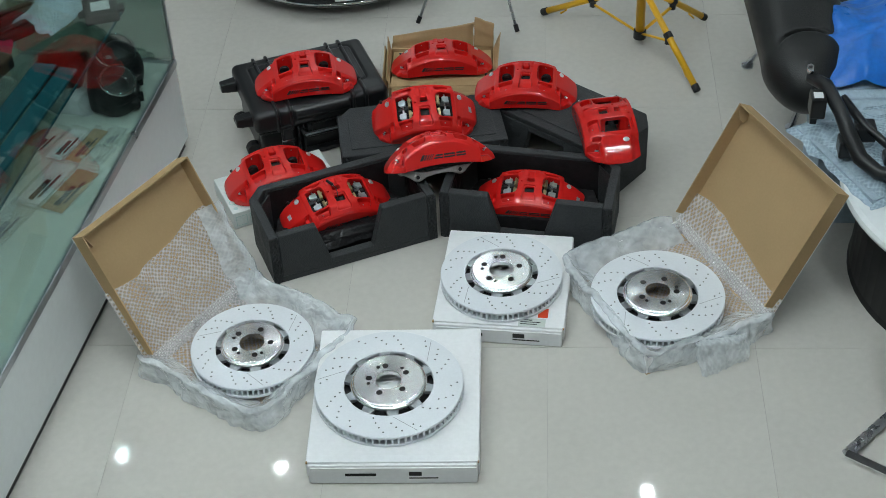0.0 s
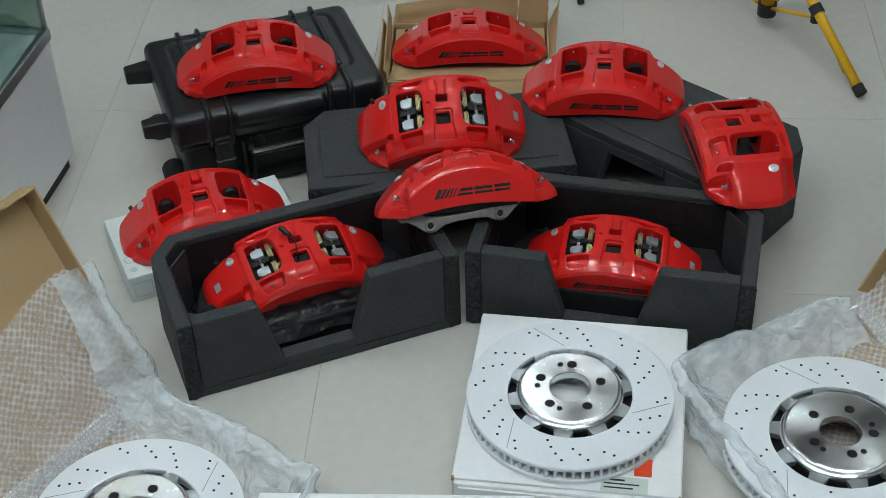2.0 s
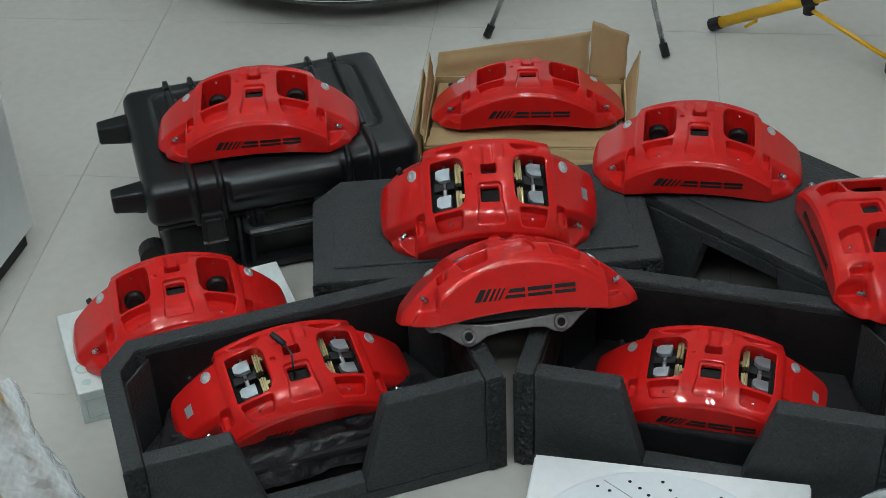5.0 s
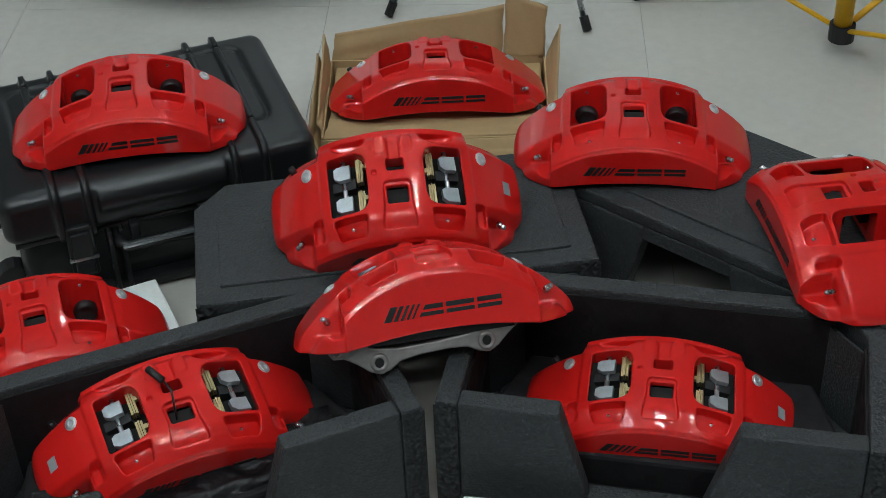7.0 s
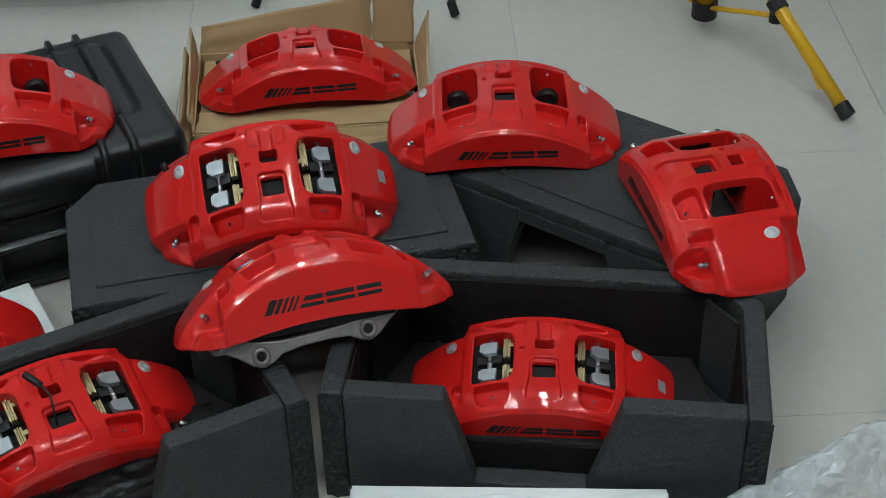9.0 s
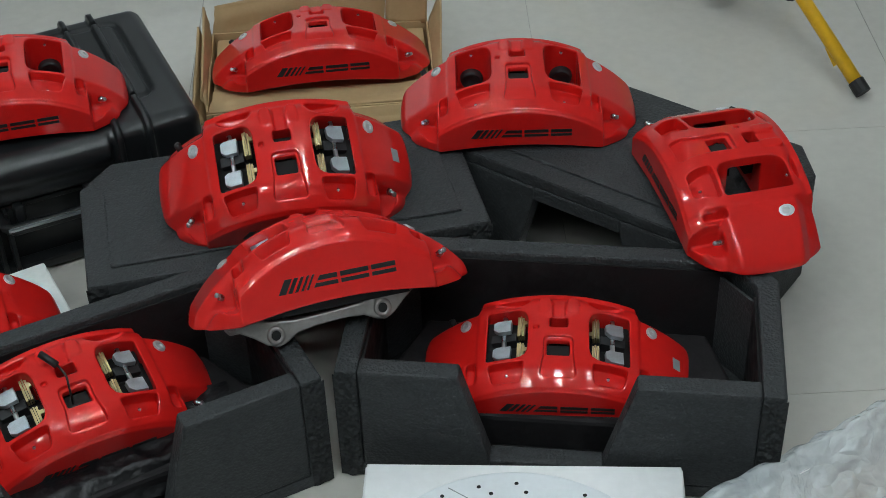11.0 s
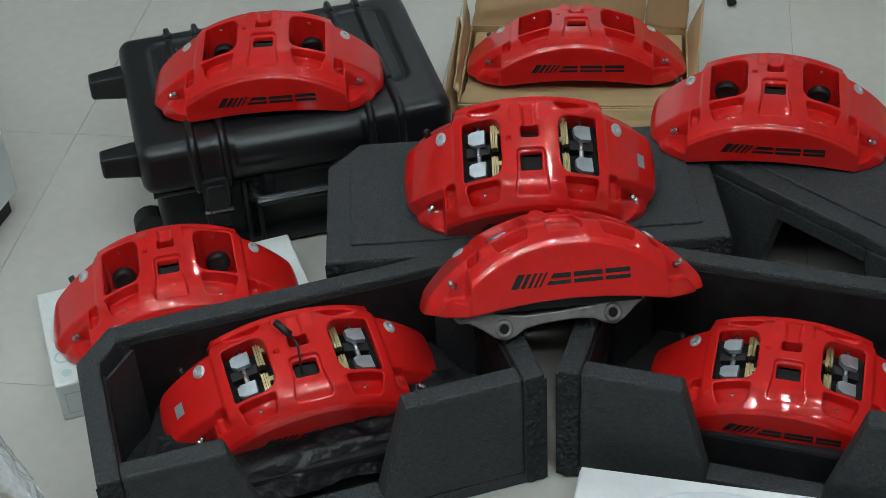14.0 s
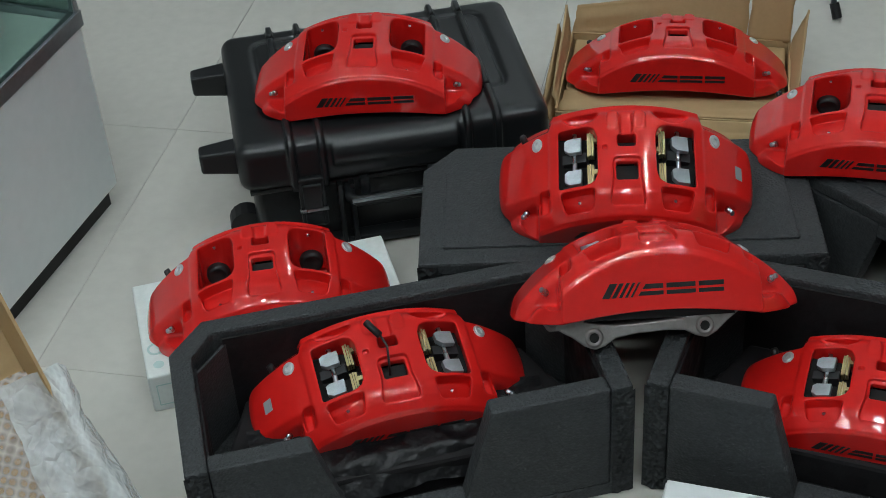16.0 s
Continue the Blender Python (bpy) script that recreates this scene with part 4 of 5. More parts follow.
for k in range(3):
    x0 = -0.19 + 0.05 * k
    part("printed_frame", boxes((x0, x0 + 0.040, -0.1112, -0.1104, 0.012, 0.0135), (x0, x0 + 0.040, -0.1112, -0.1104, 0.050, 0.0515), (x0, x0 + 0.0015, -0.1112, -0.1104, 0.0136, 0.0499), (x0 + 0.0385, x0 + 0.040, -0.1112, -0.1104, 0.0136, 0.0499)), PALE_TEAL, flat)


# ---- opened cartons with wrap ----
def open_carton(m, w, d, h, side, phi, label):
    """Walls, floor and a lid hinged on the +x side (w across) or the +y side, leaning at phi degrees."""
    c = thing("opened_carton", m, label, "carton", "opened disc cartons")
    t = 0.005
    part("base", boxes((0, w, 0, d, 0, t)), CARD, c)
    for name, r in (("wall", (0, w, 0, t, t, h)), ("wall", (0, w, d - t, d, t, h)), ("wall", (0, t, t, d - t, t, h)), ("wall", (w - t, w, t, d - t, t, h))):
        part(name, boxes(r), WHITE_CARD, c, "white outer carton wall")
    if side == "x":
        L, B = w, d
        lm = pose(w, 0, h) @ pose(0, 0, 0, 0, -phi, 0)
    else:
        L, B = d, w
        lm = pose(w, d, h) @ pose(0, 0, 0, 0, 0, 90) @ pose(0, 0, 0, 0, -phi, 0)
    lid = part("lid", boxes((0, L, 0, B, -0.004, 0)), CARD, c, "brown inner face of the raised lid", m=lm)
    k = 0.048
    part("lid_rim", boxes((L - 0.004, L, 0.0, B, 0.0005, k)), CARD, lid)
    part("lid_rim", boxes((0.02, L - 0.0045, 0, 0.004, 0.0005, k)), CARD, lid)
    part("lid_rim", boxes((0.02, L - 0.0045, B - 0.004, B, 0.0005, k)), CARD, lid)
    part("lid_skin", boxes((0, L + 0.001, -0.001, B + 0.001, -0.0055, -0.0045)), WHITE_CARD, lid, "white outer skin")
    bm = bmesh.new()
    prism(bm, [(0, 0), (0.040, 0.004), (0.052, 0.020), (0.044, 0.036), (0.0, k)], 0, 0.003)
    part("corner_tab", bm, CARD, lid, m=pose(L - 0.003, B - 0.006, 0.0, 90, 0, 205))
    return c, lm, L, B


R_POSE = pose(0.325, -0.105, 0, 0, 0, 31)
L_POSE = pose(-0.832, -0.392, 0, 0, 0, 60)
area(0.147, 0.017, 5.6, 1.06)
rc, RLID, RL, RB = open_carton(R_POSE, 0.425, 0.50, 0.062, "x", 60, "opened brown carton with its lid raised, lined with bubble wrap")
area(0.214, 0.030, 7.3, 1.058)
lc, LLID, LL, LB = open_carton(L_POSE, 0.443, 0.428, 0.058, "y", 62, "opened brown carton with its lid raised, lined with bubble wrap")


# ---- bubble wrap in the opened cartons ----
def lid_sheet(lid_matrix, L, B, reach, edge, seed):
    """Bubble wrap lying on the lower part of a raised lid and folding into the box."""
    def fn(u, v):
        x = -0.03 + (reach + edge * math.sin(v * 5 + seed) + 0.03) * u
        y = -0.012 + (B + 0.024) * v
        fold = 0.010 + 0.016 * math.exp(-((v - 0.55 - 0.2 * u) / 0.05) ** 2) + 0.012 * (1 - u)
        p = Vector((x, y, fold))
        return p + wrinkle((x + seed, y, 0), 0.008, 9) + wrinkle((x, y + seed, 1), 0.0015, 40)
    bm = grid_sheet(bmesh.new(), fn, 60, 60)
    bmesh.ops.transform(bm, matrix=lid_matrix, verts=bm.verts)
    return bm


def wall_drape(pts, seed, inner=0.075, outer=0.05, top=0.085):
    """Crumpled film laid over carton walls along a plan line, from inside over the edge to the floor outside (right-hand side)."""
    pts = [Vector((*p, 0)) for p in pts]
    seg = [(b - a).length for a, b in zip(pts, pts[1:])]
    total = sum(seg)
    prof = [(-inner, 0.012), (-inner * 0.7, 0.030), (-0.022, 0.055), (-0.006, top - 0.012), (0.004, top), (0.018, top - 0.008), (outer * 0.7, 0.050), (outer, 0.024), (outer * 1.1, 0.005)]
    def at(s):
        for a, b, l in zip(pts, pts[1:], seg):
            if s <= l + 1e-9:
                return a.lerp(b, s / l), (b - a).normalized()
            s -= l
        return pts[-1], (pts[-1] - pts[-2]).normalized()
    def fn(u, v):
        p, d = at(u * total)
        p0, d0 = at(max(0, u * total - 0.03))
        p1, d1 = at(min(total, u * total + 0.03))
        d = (d0 + d1).normalized()
        p = (p + p0 + p1) / 3
        n = Vector((d.y, -d.x, 0))
        k = v * (len(prof) - 1)
        i = min(int(k), len(prof) - 2)
        f = k - i
        o = prof[i][0] * (1 - f) + prof[i + 1][0] * f
        z = prof[i][1] * (1 - f) + prof[i + 1][1] * f
        g = 1 + 0.35 * noise.noise(Vector((u * 6, seed, 0)))
        q = p + n * (o * g) + Vector((0, 0, z))
        q += wrinkle((q.x + seed, q.y, q.z), 0.014, 11) + wrinkle((q.x, q.y + seed, q.z), 0.005, 30) + wrinkle((q.x, q.y + seed, q.z + 3), 0.0012, 80)
        if v > 0.4:
            q += n * 0.012 * abs(noise.noise(Vector((u * 30, v * 3, seed))))
        q.z = max(q.z, 0.004)
        return q
    return grid_sheet(bmesh.new(), fn, int(total * 170), 34)


def wp(m, x, y):
    q = m @ Vector((x, y, 0))
    return (q.x, q.y)


area(0.214, 0.030, 7.3, 1.058)
wrap_l = thing("bubble_wrap", L_POSE, "clear bubble wrap draped over an opened carton", "bubble wrap")
inv = L_POSE.inverted()
lid_world = L_POSE @ LLID
part("lid_sheet", lid_sheet(inv @ lid_world, LL, LB, 0.245, 0.018, 1.0), BUBBLE, wrap_l, "bubble sheet on the raised lid", smooth=True)
bm = wall_drape([wp(L_POSE, 0.0, 0.46), wp(L_POSE, 0, 0.0), wp(L_POSE, 0.443, 0.0), wp(L_POSE, 0.443, 0.43)], 2.0, outer=0.020)
bmesh.ops.transform(bm, matrix=inv, verts=bm.verts)
part("rim_drape", bm, FILM, wrap_l, "crumpled film over the carton rim", smooth=True)
bm = grid_sheet(bmesh.new(), lambda u, v: Vector((0.01 + 0.42 * u, 0.01 + 0.41 * v, 0.014 + 0.012 * noise.noise(Vector((u * 7, v * 7, 3))) + 0.05 * max(0, v - 0.75))), 40, 40)
part("floor_sheet", bm, BUBBLE, wrap_l, smooth=True)
def edge_fold(lid_matrix, B, reach, seed):
    """Film that laps over the open side rim of a raised lid and hangs down outside."""
    prof = [(-0.060, 0.016), (-0.020, 0.036), (-0.003, 0.056), (0.012, 0.060), (0.028, 0.040), (0.040, 0.004), (0.058, -0.040), (0.075, -0.085)]
    def fn(u, v):
        k = v * (len(prof) - 1)
        i = min(int(k), len(prof) - 2)
        f = k - i
        y = prof[i][0] * (1 - f) + prof[i + 1][0] * f
        z = prof[i][1] * (1 - f) + prof[i + 1][1] * f
        p = Vector((-0.05 + (reach + 0.05) * u - 0.10 * max(0, v - 0.45), -y * (1.25 - 0.5 * u), z))
        return p + wrinkle((p.x + seed, p.y, p.z), 0.014, 12) + wrinkle((p.x, p.y, p.z + seed), 0.004, 34) + wrinkle((p.x, p.y, p.z - seed), 0.0012, 85)
    bm = grid_sheet(bmesh.new(), fn, 70, 44)
    bmesh.ops.transform(bm, matrix=lid_matrix, verts=bm.verts)
    return bm


part("side_fold", edge_fold(LLID, LB, 0.265, 3.0), FILM, wrap_l, "film lapped over the lid's side rim", smooth=True)

area(0.147, 0.017, 5.6, 1.06)
wrap_r = thing("bubble_wrap", R_POSE, "clear bubble wrap bunched over an opened carton", "bubble wrap")
inv = R_POSE.inverted()
lid_world = R_POSE @ RLID
part("lid_sheet", lid_sheet(inv @ lid_world, RL, RB, 0.085, 0.03, 4.0), BUBBLE, wrap_r, "bubble sheet along the hinge", smooth=True)
bm = wall_drape([wp(R_POSE, 0.40, 0.51), wp(R_POSE, 0.0, 0.50), wp(R_POSE, 0.0, 0.03), wp(R_POSE, 0.05, 0.0), wp(R_POSE, 0.43, 0.0)], 6.0, outer=0.020)
bmesh.ops.transform(bm, matrix=inv, verts=bm.verts)
part("rim_drape", bm, FILM, wrap_r, "crumpled film over the carton rim", smooth=True)
bm = grid_sheet(bmesh.new(), lambda u, v: Vector((0.01 + 0.40 * u, 0.01 + 0.48 * v, 0.014 + 0.012 * noise.noise(Vector((u * 7, v * 7, 8))))), 40, 40)
part("floor_sheet", bm, BUBBLE, wrap_r, smooth=True)
bm = wall_drape([wp(R_POSE, 0.13, -0.03), wp(R_POSE, 0.30, -0.05)], 12.0, inner=0.06, outer=0.040, top=0.10)
bmesh.ops.transform(bm, matrix=inv, verts=bm.verts)
part("bunched_end", bm, FILM, wrap_r, "bunched end of the film", smooth=True)


# ---- black hard case ----
def case_field():
    step = 0.004
    lo = (-0.300, -0.225, -0.010)
    n = (151, 113, 66)
    ax = [lo[i] + step * np.arange(n[i]) for i in range(3)]
    x, y, z = np.meshgrid(*ax, indexing="ij")
    low = rbox(x, y, z, 0, 0.004, 0.085, 0.244, 0.166, 0.085, 0.022)
    lid = rbox(x, y, z, 0, 0, 0.188, 0.262, 0.190, 0.046, 0.024)
    d = smin(low, lid, 0.004)
    # rounded front rim of the lid between the latches, and the parting groove
    d = smin(d, np.sqrt((y + 0.172) ** 2 + (z - 0.200) ** 2) - 0.028 + 10 * np.maximum(X_OVER(x), 0), 0.006)
    d = smax(d, -smax(abs(z - 0.146) - 0.0035, -rbox(x, y, z, 0, 0, 0.15, 0.252, 0.180, 0.2, 0.02), 0.002), 0.002)
    # raised ribs over the lid and down its front
    for cx in (-0.172, -0.122, 0.122, 0.172):
        rib = smax(abs(x - cx) - 0.0055, rbox(x, y, z, 0, 0, 0.188, 0.30, 0.200, 0.055, 0.028), 0.002)
        d = smin(d, smax(rib, 0.120 - z, 0.003), 0.002)
    # groove of the panel on top
    panel = abs(rbox(x, y, z, 0, 0.020, 0.2, 0.205, 0.125, 0.3, 0.02)) - 0.003
    d = smax(d, -smax(panel, 0.229 - z, 0.002), 0.002)
    return d, lo, step


def X_OVER(x):
    return abs(x) - 0.105


area(0, 0, 0)
case = thing("hard_case", pose(-0.873, 1.048, 0, 0, 0, 31.6) @ Matrix.Diagonal((0.961, 0.972, 0.964, 1)), "black ribbed plastic hard case lying flat on the floor", "hard case")
cv, cq = surface_net(*case_field())
part("shell", net_mesh("case_shell", cv, cq, CASE), CASE, case)
for cy in (-0.125, 0.120):
    bm = boxes((-0.322, -0.250, cy - 0.024, cy + 0.024, 0.160, 0.208))
    for v in bm.verts:
        if v.co.x < -0.3:
            v.co.y = cy + (v.co.y - cy) * 0.72
            v.co.z = 0.190 + (v.co.z - 0.190) * 0.75
    part("corner_grip", bm, CASE, case, bevel=0.005)
for cx in (-0.147, 0.147):
    latch = part("latch", boxes((cx - 0.022, cx + 0.022, -0.201, -0.187, 0.070, 0.168)), CASE, case, "black plastic latch", bevel=0.004)
    part("latch_tongue", boxes((cx - 0.016, cx + 0.016, -0.209, -0.2015, 0.112, 0.160)), CASE, latch, bevel=0.003)
    part("latch_tongue", boxes((cx - 0.016, cx + 0.016, -0.208, -0.2015, 0.078, 0.104)), CASE, latch, bevel=0.003)
    part("latch_pin", tube([(cx - 0.024, -0.203, 0.108), (cx + 0.024, -0.203, 0.108)], 0.004, 8), STEEL, latch, smooth=True)
for cx in (-0.100, -0.080, 0.080, 0.100):
    part("front_rib", boxes((cx - 0.004, cx + 0.004, -0.192, -0.155, 0.012, 0.140)), CASE, case, bevel=0.002)
part("bottom_rail", boxes((-0.200, 0.200, -0.188, -0.160, 0.008, 0.026)), CASE, case, bevel=0.004)
part("lock_lug", boxes((-0.066, -0.050, -0.200, -0.170, 0.118, 0.150)), CASE, case, bevel=0.003)
part("lock_lug", boxes((0.050, 0.066, -0.200, -0.170, 0.118, 0.150)), CASE, case, bevel=0.003)
part("handle", tube([(-0.085, -0.172, 0.125), (-0.085, -0.205, 0.122), (-0.075, -0.214, 0.120), (0.075, -0.214, 0.120), (0.085, -0.205, 0.122), (0.085, -0.172, 0.125)], 0.0095, 10), CASE, case, smooth=True)
part("handle_strip", boxes((-0.084, 0.084, -0.2255, -0.2200, 0.1245, 0.1285)), ZINC, case, "bright metal strip")
for cy in (-0.10, 0.10):
    part("wheel", tube([(-0.262, cy - 0.016, 0.030), (-0.262, cy + 0.016, 0.030)], 0.029, 16), RUBBER, case, smooth=False)
part("parting_lip", tube([(-0.248, -0.172, 0.138), (0.248, -0.172, 0.138)], 0.0055, 8), CASE, case, smooth=True)


# ---- cardboard box round the rear caliper ----
def flap(pts, name, parent, label=""):
    """A thin bent cardboard flap over four corner points."""
    a, b, c, d = [Vector(p) for p in pts]
    bm = grid_sheet(bmesh.new(), lambda u, v: a.lerp(b, u).lerp(d.lerp(c, u), v) + wrinkle((u * 2 + a.x, v * 2, a.y), 0.004, 1.4), 12, 12)
    ob = part(name, bm, CARD, parent, label, smooth=True)
    mod = ob.modifiers.new("thickness", "SOLIDIFY")
    mod.thickness = 0.004
    return ob


cb = thing("cardboard_box", pose(-0.444, 1.369, -0.005, 0, 0, 11) @ Matrix.Scale(0.93, 4), "open brown cardboard box with torn crumpled flaps", "cardboard box")
part("insert", boxes((-0.205, 0.205, -0.125, 0.135, 0.006, 0.095)), CARD, cb, bevel=0.003)
part("base", boxes((-0.215, 0.215, -0.135, 0.145, 0, 0.005)), CARD, cb)
for nm, r in (("wall", (-0.215, 0.215, -0.139, -0.135, 0, 0.100)), ("wall", (-0.215, 0.215, 0.141, 0.145, 0, 0.105)), ("wall", (-0.215, -0.211, -0.134, 0.140, 0, 0.105)), ("wall", (0.211, 0.215, -0.134, 0.140, 0, 0.105))):
    part(nm, boxes(r), CARD, cb)
flap([(-0.214, 0.148, 0.10), (0.128, 0.148, 0.10), (0.135, 0.172, 0.205), (-0.205, 0.164, 0.155)], "flap", cb, "tall back flap with a ragged top")
flap([(0.130, 0.150, 0.10), (0.214, 0.138, 0.10), (0.218, 0.148, 0.212), (0.138, 0.174, 0.232)], "flap", cb, "folded corner of the back flap")
flap([(0.217, -0.13, 0.10), (0.217, 0.13, 0.10), (0.245, 0.14, 0.178), (0.228, -0.11, 0.120)], "flap", cb, "crumpled side flap")
flap([(-0.217, 0.13, 0.10), (-0.217, -0.12, 0.10), (-0.226, -0.10, 0.122), (-0.226, 0.14, 0.170)], "flap", cb)
flap([(-0.224, 0.12, 0.06), (-0.224, -0.13, 0.06), (-0.244, -0.12, 0.100), (-0.240, 0.12, 0.138)], "flap", cb, "second bent side flap")
flap([(-0.20, -0.141, 0.101), (0.20, -0.141, 0.099), (0.21, -0.160, 0.072), (-0.21, -0.164, 0.070)], "flap", cb, "front flap folded outwards")
flap([(-0.21, -0.130, 0.1015), (0.20, -0.130, 0.1005), (0.205, -0.075, 0.1040), (-0.205, -0.070, 0.1050)], "flap", cb, "front flap folded in under the caliper")

# ---- stands ----
stand = thing("light_stand", pose(-0.43, 1.98, 0), "slim metal light stand with black rubber feet", "light stand")
hub = Vector((0, 0, 0.62))
for f in ((-0.21, -0.18, 0), (0.205, -0.185, 0), (0.30, 0.28, 0)):
    f = Vector(f)
    leg = part("leg", tube([hub, f + (hub - f) * 0.03], 0.0060, 8), STEEL, stand, smooth=True)
    part("foot", tube([f + (hub - f) * 0.05, f + Vector((0, 0, 0.004))], 0.0095, 10), RUBBER, leg)
part("pole", tube([(0, 0, 0.30), (0, 0, 1.7)], 0.012, 10), STEEL, stand, smooth=True)
part("collar", disc_bm(0.024, 0.59, 0.65, 16), RUBBER, stand)

tri = thing("work_light_tripod", pose(0.27, 1.775, 0), "yellow steel tripod with black plastic joints", "tripod")
top, low = Vector((0, 0, 0.27)), Vector((0, 0, 0.055))
for f in ((-0.415, 0.165, 0.014), (0.255, -0.305, 0.014), (0.24, 0.22, 0.014)):
    f = Vector(f)
    mid = f.lerp(top, 0.52)
    leg = part("leg", tube([f.lerp(top, 0.04), top], 0.0128, 12), YELLOW, tri, smooth=True)
    part("foot", tube([f, f.lerp(top, 0.055)], 0.0150, 12), RUBBER, leg, "black rubber foot")
    part("knuckle", tube([mid - (top - f) * 0.025, mid + (top - f) * 0.025], 0.0175, 10), RUBBER, leg)
    brace = part("brace", tube([low, mid - Vector((0, 0, 0.022))], 0.0085, 8, flat=0.6), YELLOW, tri, smooth=True)
    part("clip", tube([mid - Vector((0, 0, 0.010)), mid - Vector((0, 0, 0.034))], 0.013, 8), RUBBER, brace)
    hook = f.lerp(top, 0.25)
    part("hook", tube([hook, hook - Vector((0, 0, 0.02)), hook + (f - top).normalized() * 0.03 - Vector((0, 0, 0.028))], 0.004, 6), YELLOW, leg)
part("column", tube([(0, 0, 0.04), (0, 0, 1.3)], 0.018, 14), YELLOW, tri, smooth=True)
part("lower_hub", disc_bm(0.025, 0.036, 0.070, 18), RUBBER, tri)
part("upper_hub", disc_bm(0.030, 0.245, 0.30, 18), RUBBER, tri)

area(0.092, 0.175, 6.2, 0.98)
cable = tagged(new("power_cable", mesh_of(tube([(x, 2.02 + 0.10 * math.sin(x * 3.1), 0.006) for x in [0.05 + 0.07 * i for i in range(24)]], 0.005, 6), "power_cable", RUBBER, True)), "thin black power cable lying on the tiles", "cable")
cable.matrix_world = PLACE

pad = thing("wrapped_board", pose(0.62, 2.42, 0, 0, 0, -3), "long pale blue wrapped board lying on the floor", "wrapped board")
bm = grid_sheet(bmesh.new(), lambda u, v: Vector((-0.95 + 1.9 * u, -0.22 + 0.5 * v, 0.105 + 0.02 * math.sin(u * 9) - 0.10 * max(0, 0.12 - v) / 0.12)) + wrinkle((u * 6, v * 3, 2), 0.02, 1.6), 60, 16)
part("cover", bm, BUBBLE_BLUE, pad, smooth=True)
part("panel", boxes((-0.93, 0.93, -0.20, 0.26, 0.0, 0.075)), CLOTH, pad, bevel=0.02)


# ---- car front ----
def nose(s, k=1.0):
    """Plan curve of the nose: s in -1..1 across the car."""
    return Vector((0.98 * s * k, 0.80 * abs(s) ** 2.2 + 0.03 * abs(s)))


area(0, 0, 0)
car = thing("car", pose(-1.05, 1.755, 0, 0, 0, 5) @ Matrix.Scale(0.75, 4), "white car front with a gloss black splitter lip", "car")
def car_strip(rows, material, name, label="", s0=-1.0, s1=1.0, n=60):
    """A skin swept along the nose curve; rows are (inset, height)."""
    bm = bmesh.new()
    g = []
    for i in range(n + 1):
        p = nose(s0 + (s1 - s0) * i / n)
        g.append([bm.verts.new((p.x * (1 - o * 0.25), p.y + o, z)) for o, z in rows])
    for i in range(n):
        for j in range(len(rows) - 1):
            bm.faces.new((g[i][j], g[i + 1][j], g[i + 1][j + 1], g[i][j + 1]))
    bmesh.ops.recalc_face_normals(bm, faces=bm.faces)
    return part(name, bm, material, car, label, smooth=True)


car_strip([(0.30, 0.085), (0.006, 0.085), (-0.004, 0.092), (-0.006, 0.102), (0.004, 0.112), (0.10, 0.120)], CARBLACK, "splitter", "gloss black splitter lip")
car_strip([(-0.005, 0.100), (-0.008, 0.106), (-0.002, 0.1125)], CHROME, "lip_edge", "bright edge of the splitter")
car_strip([(0.010, 0.118), (0.022, 0.14), (0.040, 0.22), (0.060, 0.34), (0.09, 0.46), (0.15, 0.58), (0.32, 0.68), (0.75, 0.78)], CARWHITE, "bumper", "glossy white bumper corner", 0.10, 1.0)
car_strip([(0.085, 0.120), (0.060, 0.16), (0.040, 0.22), (0.030, 0.34), (0.05, 0.46), (0.12, 0.58), (0.30, 0.68), (0.75, 0.78)], CARWHITE, "bumper", "", -1.0, -0.70)
car_strip([(0.13, 0.120), (0.14, 0.34), (0.16, 0.46)], DARK, "air_intake", "dark lower air intake", -0.70, 0.10)
car_strip([(0.09, 0.19), (0.085, 0.196), (0.09, 0.205)], CARBLACK, "grille_blade", "", -0.70, 0.10)
car_strip([(0.05, 0.46), (0.12, 0.58), (0.30, 0.68), (0.75, 0.78)], CARWHITE, "hood", "", -0.70, 0.10)


# ---- display counter ----
area(0.200, 0.0, 5.9, 1.076)
CX, CY, CA = -1.355, 0.20, -4.0
cnt = thing("display_counter", pose(CX, CY, 0, 0, 0, CA), "white display counter with an aluminium-framed glass case", "display counter")
Y0, Y1, DEP = -1.75, 0.735, 0.55
part("base_panel", boxes((-DEP, 0, Y0, Y1, 0.035, 0.325)), COUNTER, cnt, "plain white lower panel", bevel=0.002)
# Black strip that stands for the thin shadow under the base panel.
part("floor_line_shade", boxes((-DEP + 0.02, -0.012, Y0 + 0.02, Y1 - 0.012, 0.0, 0.034)), RUBBER, cnt, "recessed black strip for the shadow at the floor")
part("deck", boxes((-DEP + 0.012, -0.012, Y0 + 0.012, Y1 - 0.012, 0.326, 0.340)), SHELFWHITE, cnt, "pale deck inside the case")
for nm, r in (("profile", (-0.011, 0.004, Y0, Y1 + 0.004, 0.326, 0.352)), ("profile", (-DEP, -0.012, Y1 - 0.011, Y1 + 0.004, 0.326, 0.352)), ("profile", (-0.011, 0.004, Y0, Y1 + 0.004, 1.352, 1.370)), ("profile", (-DEP, -0.012, Y1 - 0.011, Y1 + 0.004, 1.352, 1.370)),
              ("post", (-0.008, 0.002, Y1 - 0.008, Y1 + 0.002, 0.353, 1.351))):
    part(nm, boxes(r), ALU_EDGE, cnt, bevel=0.001)
